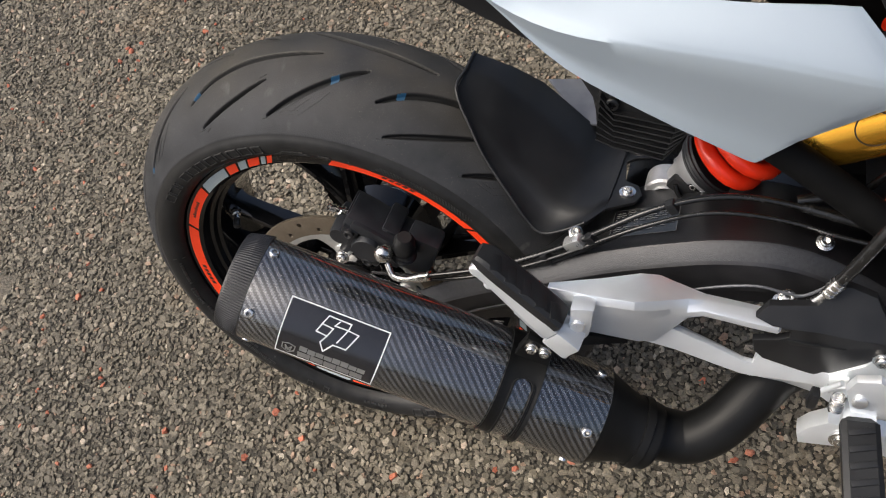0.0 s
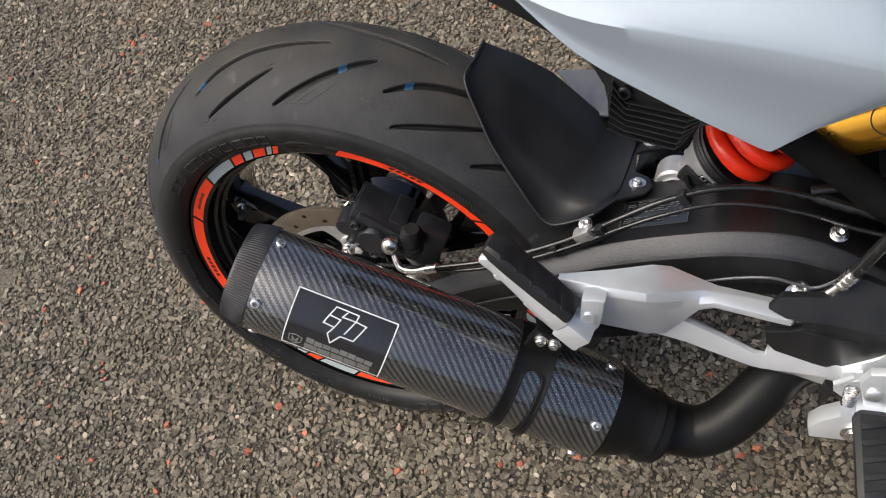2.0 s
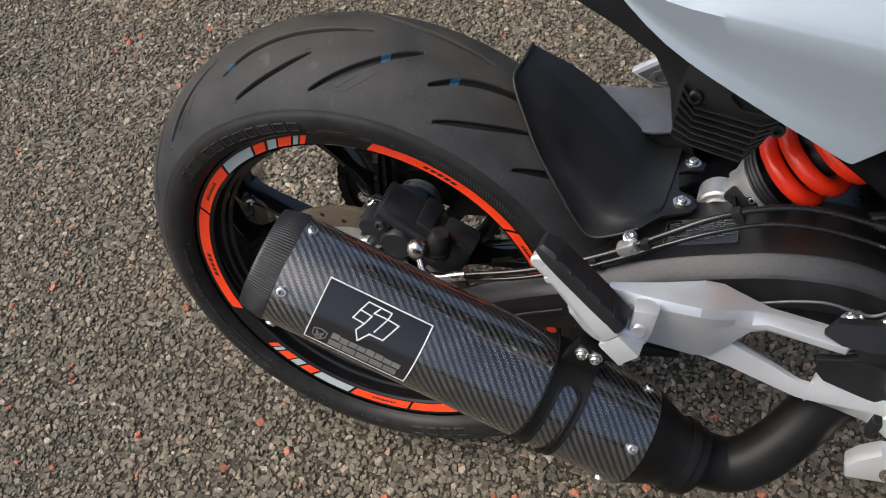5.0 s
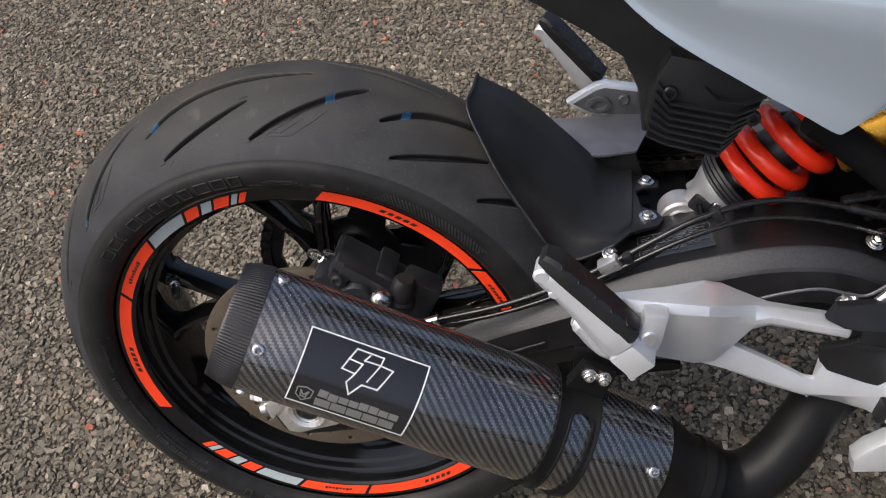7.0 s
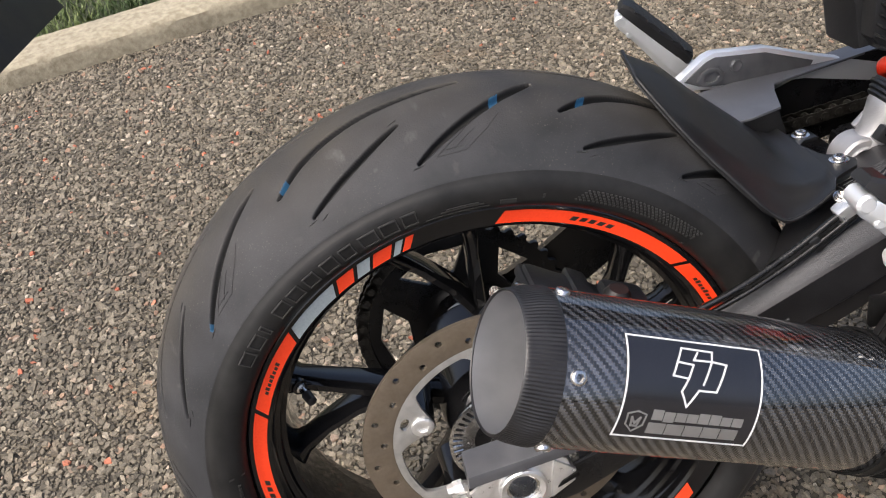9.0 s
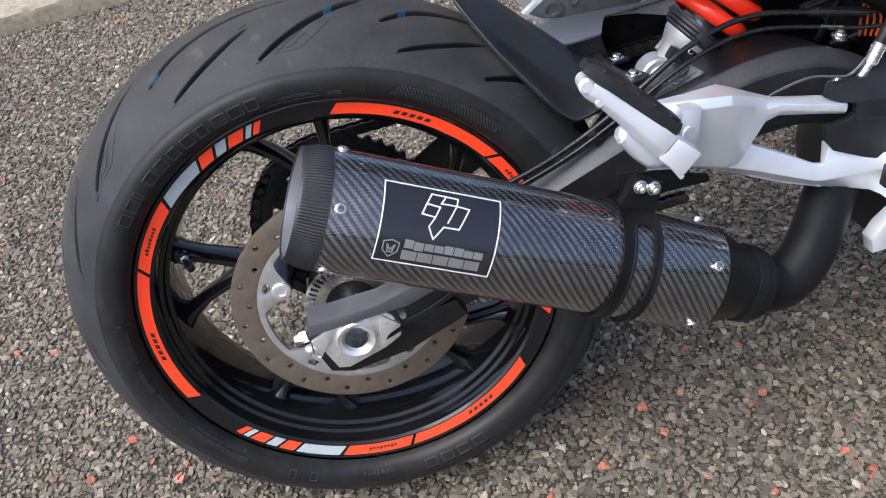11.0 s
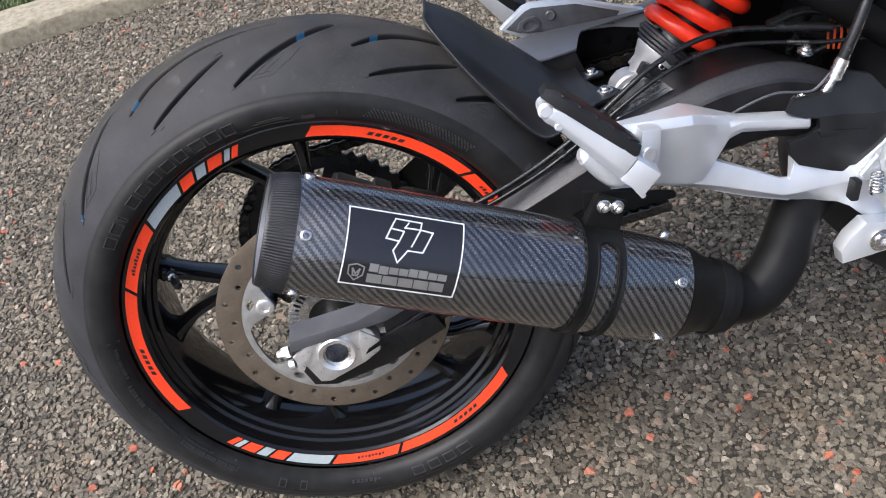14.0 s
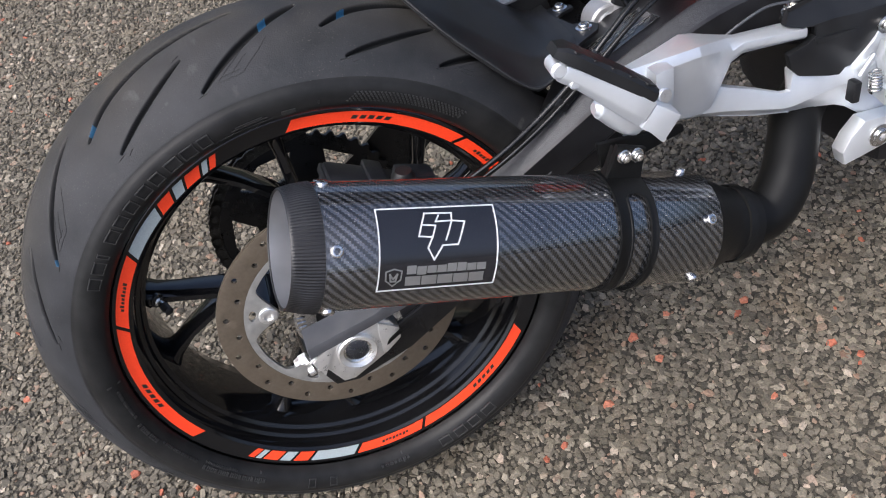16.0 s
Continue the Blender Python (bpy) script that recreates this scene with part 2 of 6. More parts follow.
def chip_material(name, stops):
    """Each stone takes its own colour by a random number per island, with a speckle of its own."""
    m = bpy.data.materials.new(name)
    m.use_nodes = True
    nt = m.node_tree
    nd, lk = nt.nodes, nt.links
    b = nd["Principled BSDF"]
    geo = nd.new("ShaderNodeNewGeometry")
    ramp = nd.new("ShaderNodeValToRGB")
    el = ramp.color_ramp.elements
    while len(el) < len(stops):
        el.new(0.5)
    for e, (p, c) in zip(el, stops):
        e.position, e.color = p, (*c, 1)
    lk.new(geo.outputs["Random Per Island"], ramp.inputs[0])
    tc = nd.new("ShaderNodeTexCoord")
    n = nd.new("ShaderNodeTexNoise")
    n.inputs["Scale"].default_value, n.inputs["Detail"].default_value = 420, 5
    lk.new(tc.outputs["Object"], n.inputs["Vector"])
    big = nd.new("ShaderNodeTexNoise")
    big.inputs["Scale"].default_value, big.inputs["Detail"].default_value = 2.2, 3
    lk.new(tc.outputs["Object"], big.inputs["Vector"])
    mul = nd.new("ShaderNodeMapRange")
    mul.inputs["From Min"].default_value, mul.inputs["From Max"].default_value = 0.3, 0.7
    mul.inputs["To Min"].default_value, mul.inputs["To Max"].default_value = 0.72, 1.28
    lk.new(n.outputs["Fac"], mul.inputs["Value"])
    mul2 = nd.new("ShaderNodeMapRange")
    mul2.inputs["From Min"].default_value, mul2.inputs["From Max"].default_value = 0.3, 0.7
    mul2.inputs["To Min"].default_value, mul2.inputs["To Max"].default_value = 0.86, 1.12
    lk.new(big.outputs["Fac"], mul2.inputs["Value"])
    both = nd.new("ShaderNodeMath")
    both.operation = "MULTIPLY"
    lk.new(mul.outputs[0], both.inputs[0])
    lk.new(mul2.outputs[0], both.inputs[1])
    vm = nd.new("ShaderNodeVectorMath")
    vm.operation = "SCALE"
    rust = nd.new("ShaderNodeTexNoise")
    rust.inputs["Scale"].default_value, rust.inputs["Detail"].default_value = 5.0, 6
    lk.new(tc.outputs["Object"], rust.inputs["Vector"])
    patchy = nd.new("ShaderNodeMapRange")
    patchy.inputs["From Min"].default_value, patchy.inputs["From Max"].default_value = 0.58, 0.78
    patchy.inputs["To Max"].default_value = 0.45
    lk.new(rust.outputs["Fac"], patchy.inputs["Value"])
    stain = nd.new("ShaderNodeMix")
    stain.data_type = "RGBA"
    lk.new(patchy.outputs[0], stain.inputs[0])
    lk.new(ramp.outputs[0], stain.inputs[6])
    stain.inputs[7].default_value = (0.17, 0.115, 0.06, 1)
    lk.new(stain.outputs[2], vm.inputs[0])
    lk.new(both.outputs[0], vm.inputs["Scale"])
    lk.new(vm.outputs[0], b.inputs["Base Color"])
    b.inputs["Roughness"].default_value = 0.75
    bp = nd.new("ShaderNodeBump")
    bp.inputs["Strength"].default_value, bp.inputs["Distance"].default_value = 0.8, 0.0008
    lk.new(n.outputs["Fac"], bp.inputs["Height"])
    lk.new(bp.outputs[0], b.inputs["Normal"])
    return m


CHIPS = chip_material("granite_chippings", [(0.0, (0.058, 0.050, 0.036)), (0.25, (0.089, 0.077, 0.055)), (0.55, (0.118, 0.101, 0.074)), (0.85, (0.156, 0.135, 0.099)), (0.95, (0.229, 0.200, 0.151)), (0.97, (0.198, 0.120, 0.078)), (1.0, (0.354, 0.315, 0.248))])
REDCHIPS = chip_material("red_brick_chips", [(0.0, (0.25, 0.072, 0.038)), (0.6, (0.34, 0.105, 0.056)), (1.0, (0.40, 0.150, 0.088))])
TARMAC = surface("worn_tarmac_bed", (0.022, 0.019, 0.014), (0.050, 0.044, 0.033), 0.92, scale=160, bump=0.003, bump_scale=260, detail=8)
ROADTOP = surface("closed_chipping_tarmac", (0.042, 0.036, 0.028), (0.122, 0.106, 0.081), 0.88, scale=150, bump=0.004, bump_scale=220, detail=8)

# ---- mesh helpers ----


def part(name, bm, mat, parent, label="", smooth=38, at=None, mats=()):
    """One bmesh as one mesh object under a thing or a part."""
    me = bpy.data.meshes.new(name)
    bmesh.ops.recalc_face_normals(bm, faces=bm.faces)
    bm.to_mesh(me)
    bm.free()
    for m in (mat, *mats):
        me.materials.append(m)
    me.polygons.foreach_set("use_smooth", np.ones(len(me.polygons), bool))
    me.set_sharp_from_angle(angle=radians(smooth))
    ob = new(name, me)
    ob.parent = parent
    if at is not None:
        ob.matrix_local = at
    return tagged(ob, label)


def curve_points(pts, n=8):
    """A smooth line through the points (Catmull-Rom)."""
    p = [Vector(q) for q in pts]
    p = [2 * p[0] - p[1], *p, 2 * p[-1] - p[-2]]
    out = []
    for i in range(1, len(p) - 2):
        for k in range(n):
            t = k / n
            out.append(0.5 * (2 * p[i] + (p[i + 1] - p[i - 1]) * t + (2 * p[i - 1] - 5 * p[i] + 4 * p[i + 1] - p[i + 2]) * t * t + (3 * p[i] - p[i - 1] - 3 * p[i + 1] + p[i + 2]) * t**3))
    return [*out, p[-2]]


def rings(bm, loops, close=True, caps=True):
    """Skins rings of equal count."""
    vs = [[bm.verts.new(v) for v in loop] for loop in loops]
    n = len(vs[0])
    for a, b in zip(vs, vs[1:]):
        for i in range(n if close else n - 1):
            j = (i + 1) % n
            bm.faces.new((a[i], a[j], b[j], b[i]))
    if caps and close:
        bm.faces.new(vs[0][::-1])
        bm.faces.new(vs[-1])
    return bm


def tube(pts, radius, seg=12, smooth=6, bm=None, caps=True):
    bm = bm or bmesh.new()
    line = curve_points(pts, smooth) if smooth else [Vector(p) for p in pts]
    rad = radius if isinstance(radius, (list, tuple)) else [radius] * 2
    up, loops = None, []
    for i, p in enumerate(line):
        d = (line[min(i + 1, len(line) - 1)] - line[max(i - 1, 0)]).normalized()
        if up is None:
            up = d.orthogonal().normalized()
        up = (up - d * up.dot(d)).normalized()
        side = d.cross(up)
        f = i / (len(line) - 1) * (len(rad) - 1)
        k = min(int(f), len(rad) - 2)
        r = rad[k] + (rad[k + 1] - rad[k]) * (f - k)
        loops.append([p + r * (math.cos(a) * up + math.sin(a) * side) for a in (2 * math.pi * j / seg for j in range(seg))])
    return rings(bm, loops, caps=caps)


def lathe(profile, seg=48, axis="X", bm=None, m=None, closed=False):
    """Turns (along, radius) pairs about an axis."""
    bm = bm or bmesh.new()
    loops = []
    for s, r in profile:
        loop = []
        for j in range(seg):
            a = 2 * math.pi * j / seg
            c, d = r * math.cos(a), r * math.sin(a)
            v = Vector((s, c, d)) if axis == "X" else Vector((c, s, d)) if axis == "Y" else Vector((c, d, s))
            loop.append(m @ v if m else v)
        loops.append(loop)
    if closed:
        loops.append(loops[0])
        rings(bm, loops, caps=False)
        bmesh.ops.remove_doubles(bm, verts=bm.verts, dist=1e-6)
        return bm
    return rings(bm, loops)


def box(centre, size, rot=(0, 0, 0), bevel=0.002, bm=None, taper=(1, 1)):
    bm = bm or bmesh.new()
    made = bmesh.ops.create_cube(bm, size=1.0)["verts"]
    for v in made:
        if v.co.z > 0:
            v.co.x *= taper[0]
            v.co.y *= taper[1]
    bmesh.ops.transform(bm, matrix=pose(*centre, *rot) @ Matrix.Diagonal((*size, 1)), verts=made)
    if bevel:
        edges = list({e for v in made for e in v.link_edges})
        bmesh.ops.bevel(bm, geom=edges, offset=bevel, segments=2, affect="EDGES", profile=0.6)
    return bm


def plate(outline, holes, depth, to3d, bevel=0.0):
    """A flat plate with holes: an outline and hole loops in 2D, filled, thickened and laid into space by to3d(u, v, w)."""
    bm = bmesh.new()
    for loop in (outline, *holes):
        vs = [bm.verts.new((u, v, 0)) for u, v in loop]
        for a, b in zip(vs, vs[1:] + vs[:1]):
            bm.edges.new((a, b))
    bmesh.ops.triangle_fill(bm, use_beauty=True, use_dissolve=False, edges=bm.edges)
    bmesh.ops.recalc_face_normals(bm, faces=bm.faces)
    made = bmesh.ops.extrude_face_region(bm, geom=bm.faces[:])["geom"]
    bmesh.ops.translate(bm, verts=[g for g in made if isinstance(g, bmesh.types.BMVert)], vec=(0, 0, depth))
    bmesh.ops.recalc_face_normals(bm, faces=bm.faces)
    if bevel:
        sharp = [e for e in bm.edges if len(e.link_faces) == 2 and e.calc_face_angle(0) > 0.9]
        rim = [e for e in sharp if abs(e.verts[0].co.z - e.verts[1].co.z) < 1e-6]
        bmesh.ops.bevel(bm, geom=rim, offset=bevel, segments=2, affect="EDGES", profile=0.6)
    for v in bm.verts:
        v.co = to3d(*v.co)
    return bm


def soft_edges(bm, width):
    """Rounds the sharp edges of a casting a little."""
    bmesh.ops.recalc_face_normals(bm, faces=bm.faces)
    sharp = [e for e in bm.edges if len(e.link_faces) == 2 and e.calc_face_angle(0) > 0.35]
    bmesh.ops.bevel(bm, geom=sharp, offset=width, segments=2, affect="EDGES", profile=0.6, clamp_overlap=True)
    return bm


def circle(cu, cv, r, n=16):
    return [(cu + r * math.cos(2 * math.pi * i / n), cv + r * math.sin(2 * math.pi * i / n)) for i in range(n)]


def side(y):
    """Lays (u, v) as x and z at a depth y, thickness away from the viewer's side."""
    return lambda u, v, w: Vector((u, y + w, v))


def screw(m, r=0.006, h=0.005, washer=0.0, flange=True):
    """A socket-head screw: rounded head with a hexagon hole, on a washer; local Z points out of it."""
    bm = bmesh.new()
    if washer:
        lathe([(0, washer), (0.0015, washer), (0.0018, washer * 0.93), (0.0018, r * 0.5)], 20, "Z", bm, m)
    z0 = 0.0015 if washer else 0.0
    n = 24
    hexa = [r * 0.5 / max(math.cos((2 * math.pi * j / n) % (math.pi / 3) - math.pi / 6), 0.5) * 0.87 for j in range(n)]
    loops = []
    for s, rr in ((0, r), (h * 0.55, r), (h * 0.85, r * 0.93), (h, r * 0.78)):
        loops.append([m @ Vector((rr * math.cos(2 * math.pi * j / n), rr * math.sin(2 * math.pi * j / n), z0 + s)) for j in range(n)])
    for s, k in ((h, 1.12), (-h * 0.35, 1.05)):
        loops.append([m @ Vector((hexa[j] * k * math.cos(2 * math.pi * j / n), hexa[j] * k * math.sin(2 * math.pi * j / n), z0 + s)) for j in range(n)])
    rings(bm, loops)
    return bm


def facing(p, d):
    """A frame at p whose Z points along d."""
    return Matrix.Translation(p) @ Vector(d).to_track_quat("Z", "Y").to_matrix().to_4x4()

# ---- large structure: ground, kerb, verge ----
rng = np.random.default_rng(5)
bm = bmesh.new()
gx, gy = (-300, -1.4, -0.85, 0.75, 1.25, 300), (-300, -0.46, -0.1, 0.0, 1.6, 300)
grid = [[bm.verts.new((x, y, -0.0019)) for x in gx] for y in gy]
for j in range(5):
    for i in range(5):
        f = bm.faces.new((grid[j][i], grid[j][i + 1], grid[j + 1][i + 1], grid[j + 1][i]))
        # dark binder under the loose chippings, closed chippings beyond them
        loose = 1 <= i <= 3 and 1 <= j <= 3 and not (i == 1 and j < 3) and not (i == 3 and j == 1)
        f.material_index = 0 if loose else 1
tagged(part("ground", bm, TARMAC, None, mats=(ROADTOP,)), "worn brown-grey tarmac with exposed stone chippings", "ground", kind="structure")


def stones(name, xy, size, mat, lift, flat):
    """Angular chips, each a small irregular frustum, joined into one mesh."""
    n, k = len(xy), 5
    a = np.arange(k)[None] * 2 * np.pi / k + rng.uniform(0, 6.28, (n, 1)) + rng.uniform(-0.35, 0.35, (n, k))
    el = rng.uniform(0.55, 1.0, (n, 1))
    tw = rng.uniform(0, 6.28, (n, 1))
    rr = size[:, None] * rng.uniform(0.78, 1.16, (n, k))
    px, py = rr * np.cos(a), rr * np.sin(a) * el
    px, py = px * np.cos(tw) - py * np.sin(tw), px * np.sin(tw) + py * np.cos(tw)
    top = lift[:, None] + size[:, None] * flat * rng.uniform(0.3, 1.0, (n, 1))
    tilt = rng.normal(0, 0.26, (n, 2)).clip(-0.55, 0.55)
    sh = rng.uniform(0.58, 0.86, (n, 1))
    shift = rng.normal(0, 0.15, (n, 2)) * size[:, None]
    tx, ty = px * sh + shift[:, :1], py * sh + shift[:, 1:]
    tz = top + tx * tilt[:, :1] + ty * tilt[:, 1:]
    mz = np.full((n, k), -0.0005) + top * 0.45
    bz = np.full((n, k), -0.0075)
    co = np.empty((n, 3 * k, 3))
    co[:, :k] = np.stack([px * 0.9 + xy[:, :1], py * 0.9 + xy[:, 1:], bz], -1)
    co[:, k : 2 * k] = np.stack([px + xy[:, :1], py + xy[:, 1:], mz], -1)
    co[:, 2 * k :] = np.stack([tx + xy[:, :1], ty + xy[:, 1:], tz], -1)
    i = np.arange(k)
    j = (i + 1) % k
    quads = np.concatenate([np.stack([i, j, j + k, i + k], 1), np.stack([i + k, j + k, j + 2 * k, i + 2 * k], 1)])
    base = (np.arange(n) * 3 * k)[:, None, None]
    loops_q = (base + quads[None]).reshape(n, -1)
    loops_t = (np.arange(n) * 3 * k)[:, None] + np.arange(2 * k, 3 * k)[None]
    loops = np.concatenate([loops_q, loops_t], 1).ravel()
    starts = (np.arange(n) * (8 * k + k))[:, None] + np.r_[np.arange(2 * k) * 4, 8 * k][None]
    me = bpy.data.meshes.new(name)
    me.vertices.add(n * 3 * k)
    me.vertices.foreach_set("co", co.ravel())
    me.loops.add(len(loops))
    me.loops.foreach_set("vertex_index", loops.astype(np.int32))
    me.polygons.add(starts.size)
    me.polygons.foreach_set("loop_start", starts.ravel().astype(np.int32))
    me.polygons.foreach_set("use_smooth", np.zeros(len(me.polygons), bool))
    me.update(calc_edges=True)
    me.validate()
    me.materials.append(mat)
    return new(name, me)


STEP = 0.0068
gx, gy = np.meshgrid(np.arange(-1.4, 1.25, STEP), np.arange(-0.48, 1.62, STEP))
xy = np.stack([gx.ravel(), gy.ravel()], 1)
xy = xy + rng.uniform(-0.42, 0.42, xy.shape) * STEP
kerb_line = 1.364 + (xy[:, 0] + 1.01) * 0.206
keep = (xy[:, 1] < kerb_line - 0.004) & (xy[:, 1] > -0.46) & (rng.uniform(0, 1, len(xy)) < 0.985)
# the corners that are never looked at
keep &= ~((xy[:, 0] > 0.75) & (xy[:, 1] < -0.1)) & ~((xy[:, 0] < -0.85) & (xy[:, 1] < 0.0))
xy = xy[keep]
size = rng.gamma(9, 0.0048 / 9, len(xy)).clip(0.0024, 0.0082)
tagged(stones("stone_chippings", xy, size, CHIPS, rng.uniform(-0.0018, 0.0008, len(xy)), 0.42), "grey and tan stone chippings bedded in tarmac", "gravel", kind="stuff")
RED = [(0.358, -0.118), (0.343, -0.073), (0.265, -0.150), (0.507, -0.089), (-0.588, 0.270), (-0.402, -0.231), (-0.245, -0.246), (-0.217, -0.164), (0.007, -0.225), (-0.862, 0.568), (-0.430, -0.006), (0.568, -0.199), (-0.376, 0.048), (-0.526, 0.254), (0.486, -0.104), (0.187, -0.177), (-0.306, -0.030), (-0.539, 1.361), (-0.300, -0.037), (0.432, 0.004), (-0.875, 0.576), (-0.69, -0.023), (-0.698, 0.636), (0.59, -0.231)]
more = np.stack([rng.uniform(-1.3, 1.1, 230), rng.uniform(-0.4, 1.4, 230)], 1)
more = more[(more[:, 1] < 1.364 + (more[:, 0] + 1.01) * 0.206 - 0.02)]
rxy = np.concatenate([np.array(RED), more])
rsize = np.concatenate([np.full(len(RED), 0.0078), rng.uniform(0.0030, 0.0066, len(more))])
tagged(stones("brick_chips", rxy, rsize, REDCHIPS, np.full(len(rxy), 0.0016), 0.40), "scattered orange-red brick chips among the chippings", "gravel", kind="stuff")

# kerb: a low concrete edging, with a worn arris
KERB_AT = pose(-1.01, 1.364, 0, 0, 0, math.degrees(math.atan(0.206)))
bm = bmesh.new()
loops = []
for i in range(801):
    x = -7.5 + i * 0.02
    w = [0.004 * noise.noise((x * 9, k * 3.1, 0)) + 0.002 * noise.noise((x * 41, k, 2)) for k in range(6)]
    loops.append([KERB_AT @ Vector(p) for p in ((x, 0, -0.05), (x, w[0] * 0.6, 0.028), (x, 0.003 + w[1], 0.045), (x, 0.012 + w[2], 0.053 + w[3] * 0.5), (x, 0.06, 0.055 + w[4] * 0.6), (x, 0.118 + w[5], 0.054), (x, 0.126, 0.046), (x, 0.127, -0.05))])
rings(bm, loops)
tagged(part("kerb", bm, KERB, None), "weathered pale concrete kerb edging the tarmac", "kerb", kind="structure")
bm = bmesh.new()
bmesh.ops.create_grid(bm, x_segments=260, y_segments=90, size=0.5)
for v in bm.verts:
    p = Vector((v.co.x * 16 + 0.5, 0.128 + (v.co.y + 0.5) * 5, 0.03))
    p.z += 0.012 * noise.noise((p.x * 14, p.y * 14, 1))
    v.co = KERB_AT @ p
tagged(part("verge", bm, SOIL, None), "dark damp soil verge behind the kerb", "soil", kind="structure")
verts, faces = [], []
for i in range(7000):
    q = KERB_AT @ Vector((rng.uniform(-0.9, 1.2), 0.135 + abs(rng.normal(0, 0.12)), 0.03))
    a, h, w = rng.uniform(0, 6.28), rng.uniform(0.012, 0.04), rng.uniform(0.0008, 0.002)
    d, s = Vector((math.cos(a), math.sin(a), 0)), Vector((-math.sin(a), math.cos(a), 0))
    b0 = len(verts)
    for f, ww in ((0, 1.0), (0.5, 0.8)):
        c = q + d * h * 0.7 * f * f + Vector((0, 0, h * f))
        verts += [c - s * w * ww, c + s * w * ww]
    verts.append(q + d * h * 0.7 + Vector((0, 0, h * 0.9)))
    faces += [(b0, b0 + 1, b0 + 3, b0 + 2), (b0 + 2, b0 + 3, b0 + 4)]
me = bpy.data.meshes.new("grass")
me.from_pydata(verts, [], faces)
me.materials.append(GRASS)
tagged(new("grass", me), "short sparse grass growing behind the kerb", "grass", kind="stuff")

# ---- the motorcycle, leaning on its side stand; its parts are laid out about the rear axle ----
# x forward, y to the far side, z up along the machine
BIKE = tagged(new("motorcycle"), "silver and black naked motorcycle leaning on its side stand", "motorcycle")
BIKE.matrix_basis = pose(0, -0.0732, 0, -13.5, 0, 0)
AXLE = Matrix.Translation((0, 0, 0.3136))


def bike(name, bm, mat, label="", smooth=38, m=None):
    return part(name, bm, mat, BIKE, label, smooth, AXLE @ m if m else AXLE)


# -- rear wheel --
hub = lathe([(-0.058, 0.022), (-0.058, 0.040), (-0.050, 0.048), (-0.030, 0.052), (0.030, 0.055), (0.062, 0.060), (0.070, 0.050), (0.070, 0.022)], 40, "Y")
WHEEL = bike("rear_wheel", hub, GLOSS, "gloss black cast alloy rear wheel with five forked spokes")
rim_profile = [(-0.0726, 0.234), (-0.0733, 0.2322), (-0.0726, 0.2302), (-0.0696, 0.2155), (-0.0671, 0.2125), (-0.0611, 0.2105), (-0.0537, 0.2098), (-0.0515, 0.2058), (-0.0440, 0.2046), (-0.0415, 0.2002), (-0.030, 0.1982), (-0.0139, 0.1968), (0.0166, 0.1968), (0.0360, 0.199), (0.0416, 0.205), (0.0555, 0.209), (0.0671, 0.2125), (0.0696, 0.2155), (0.0726, 0.2302), (0.0733, 0.2322), (0.0726, 0.234), (0.0611, 0.23), (0.037, 0.215), (-0.037, 0.215), (-0.0611, 0.23)]
part("rim", lathe(rim_profile, 160, "Y", closed=True), GLOSS, WHEEL, smooth=25)


def polar(r, deg, y):
    a = radians(deg)
    return Vector((r * math.cos(a), y, r * math.sin(a)))


def spoke(b0, b1):
    """A tapering arm with a raised rib, from the hub to a flared foot in the rim."""
    bm = bmesh.new()
    loops = []
    for f in (0.0, 0.15, 0.35, 0.55, 0.75, 0.9, 1.0):
        r = 0.045 + f * 0.158
        deg = b0 + (b1 - b0) * max(0, (r - 0.095) / 0.108) ** 0.9 if r > 0.095 else b0
        c = polar(r, deg, 0)
        t = (polar(1, deg + 90, 0)).normalized()
        w = 0.0085 - 0.0028 * f + (0.010 if f == 1.0 else 0.003 if f == 0.9 else 0)
        h = 0.020 - 0.006 * f + (0.006 if f == 1.0 else 0)
        y0 = -0.012 + 0.008 * f
        loops.append([c + t * a * w + Vector((0, y0 + b * h, 0)) for a, b in ((-0.45, -1), (0.45, -1), (0.8, -0.75), (1, 0.2), (0.7, 1), (-0.7, 1), (-1, 0.2), (-0.8, -0.75))])
    return rings(bm, loops)


for k in range(5):
    beta = 88 + 72 * k
    part("spoke", spoke(beta, beta), GLOSS, WHEEL, smooth=50)
    part("spoke", spoke(beta, beta + 27), GLOSS, WHEEL, smooth=50)

# tyre: crown of 0.10 m section radius, with slanting sipes cut into it
crown = np.radians(np.concatenate([np.linspace(-59.5, -53, 6, endpoint=False), np.linspace(-53, 24, 150, endpoint=False), np.linspace(24, 59.5, 70)]))
CR = len(crown)
prof = [(0.100 * math.sin(a), 0.218 + 0.100 * math.cos(a)) for a in crown]
wall = [(0.0866, 0.2668), (0.0884, 0.2650), (0.0902, 0.2605), (0.0908, 0.2555), (0.0904, 0.2505), (0.0888, 0.2455), (0.0862, 0.2412), (0.0828, 0.2380), (0.0790, 0.2358), (0.0752, 0.2345)]
prof = [(-y, r) for y, r in wall[::-1]] + prof + wall
NP = len(prof)
py, pr = np.array(prof).T
th = np.radians(np.concatenate([np.linspace(-5, 205, 1400, endpoint=False), np.linspace(205, 355, 420, endpoint=False)]))
TH = len(th)
depth = np.zeros((TH, NP))
blue = np.zeros((TH, NP), bool)
a_deg = np.full(NP, 999.0)
a_deg[len(wall) : len(wall) + CR] = np.degrees(crown)
deg_th = np.degrees(th)
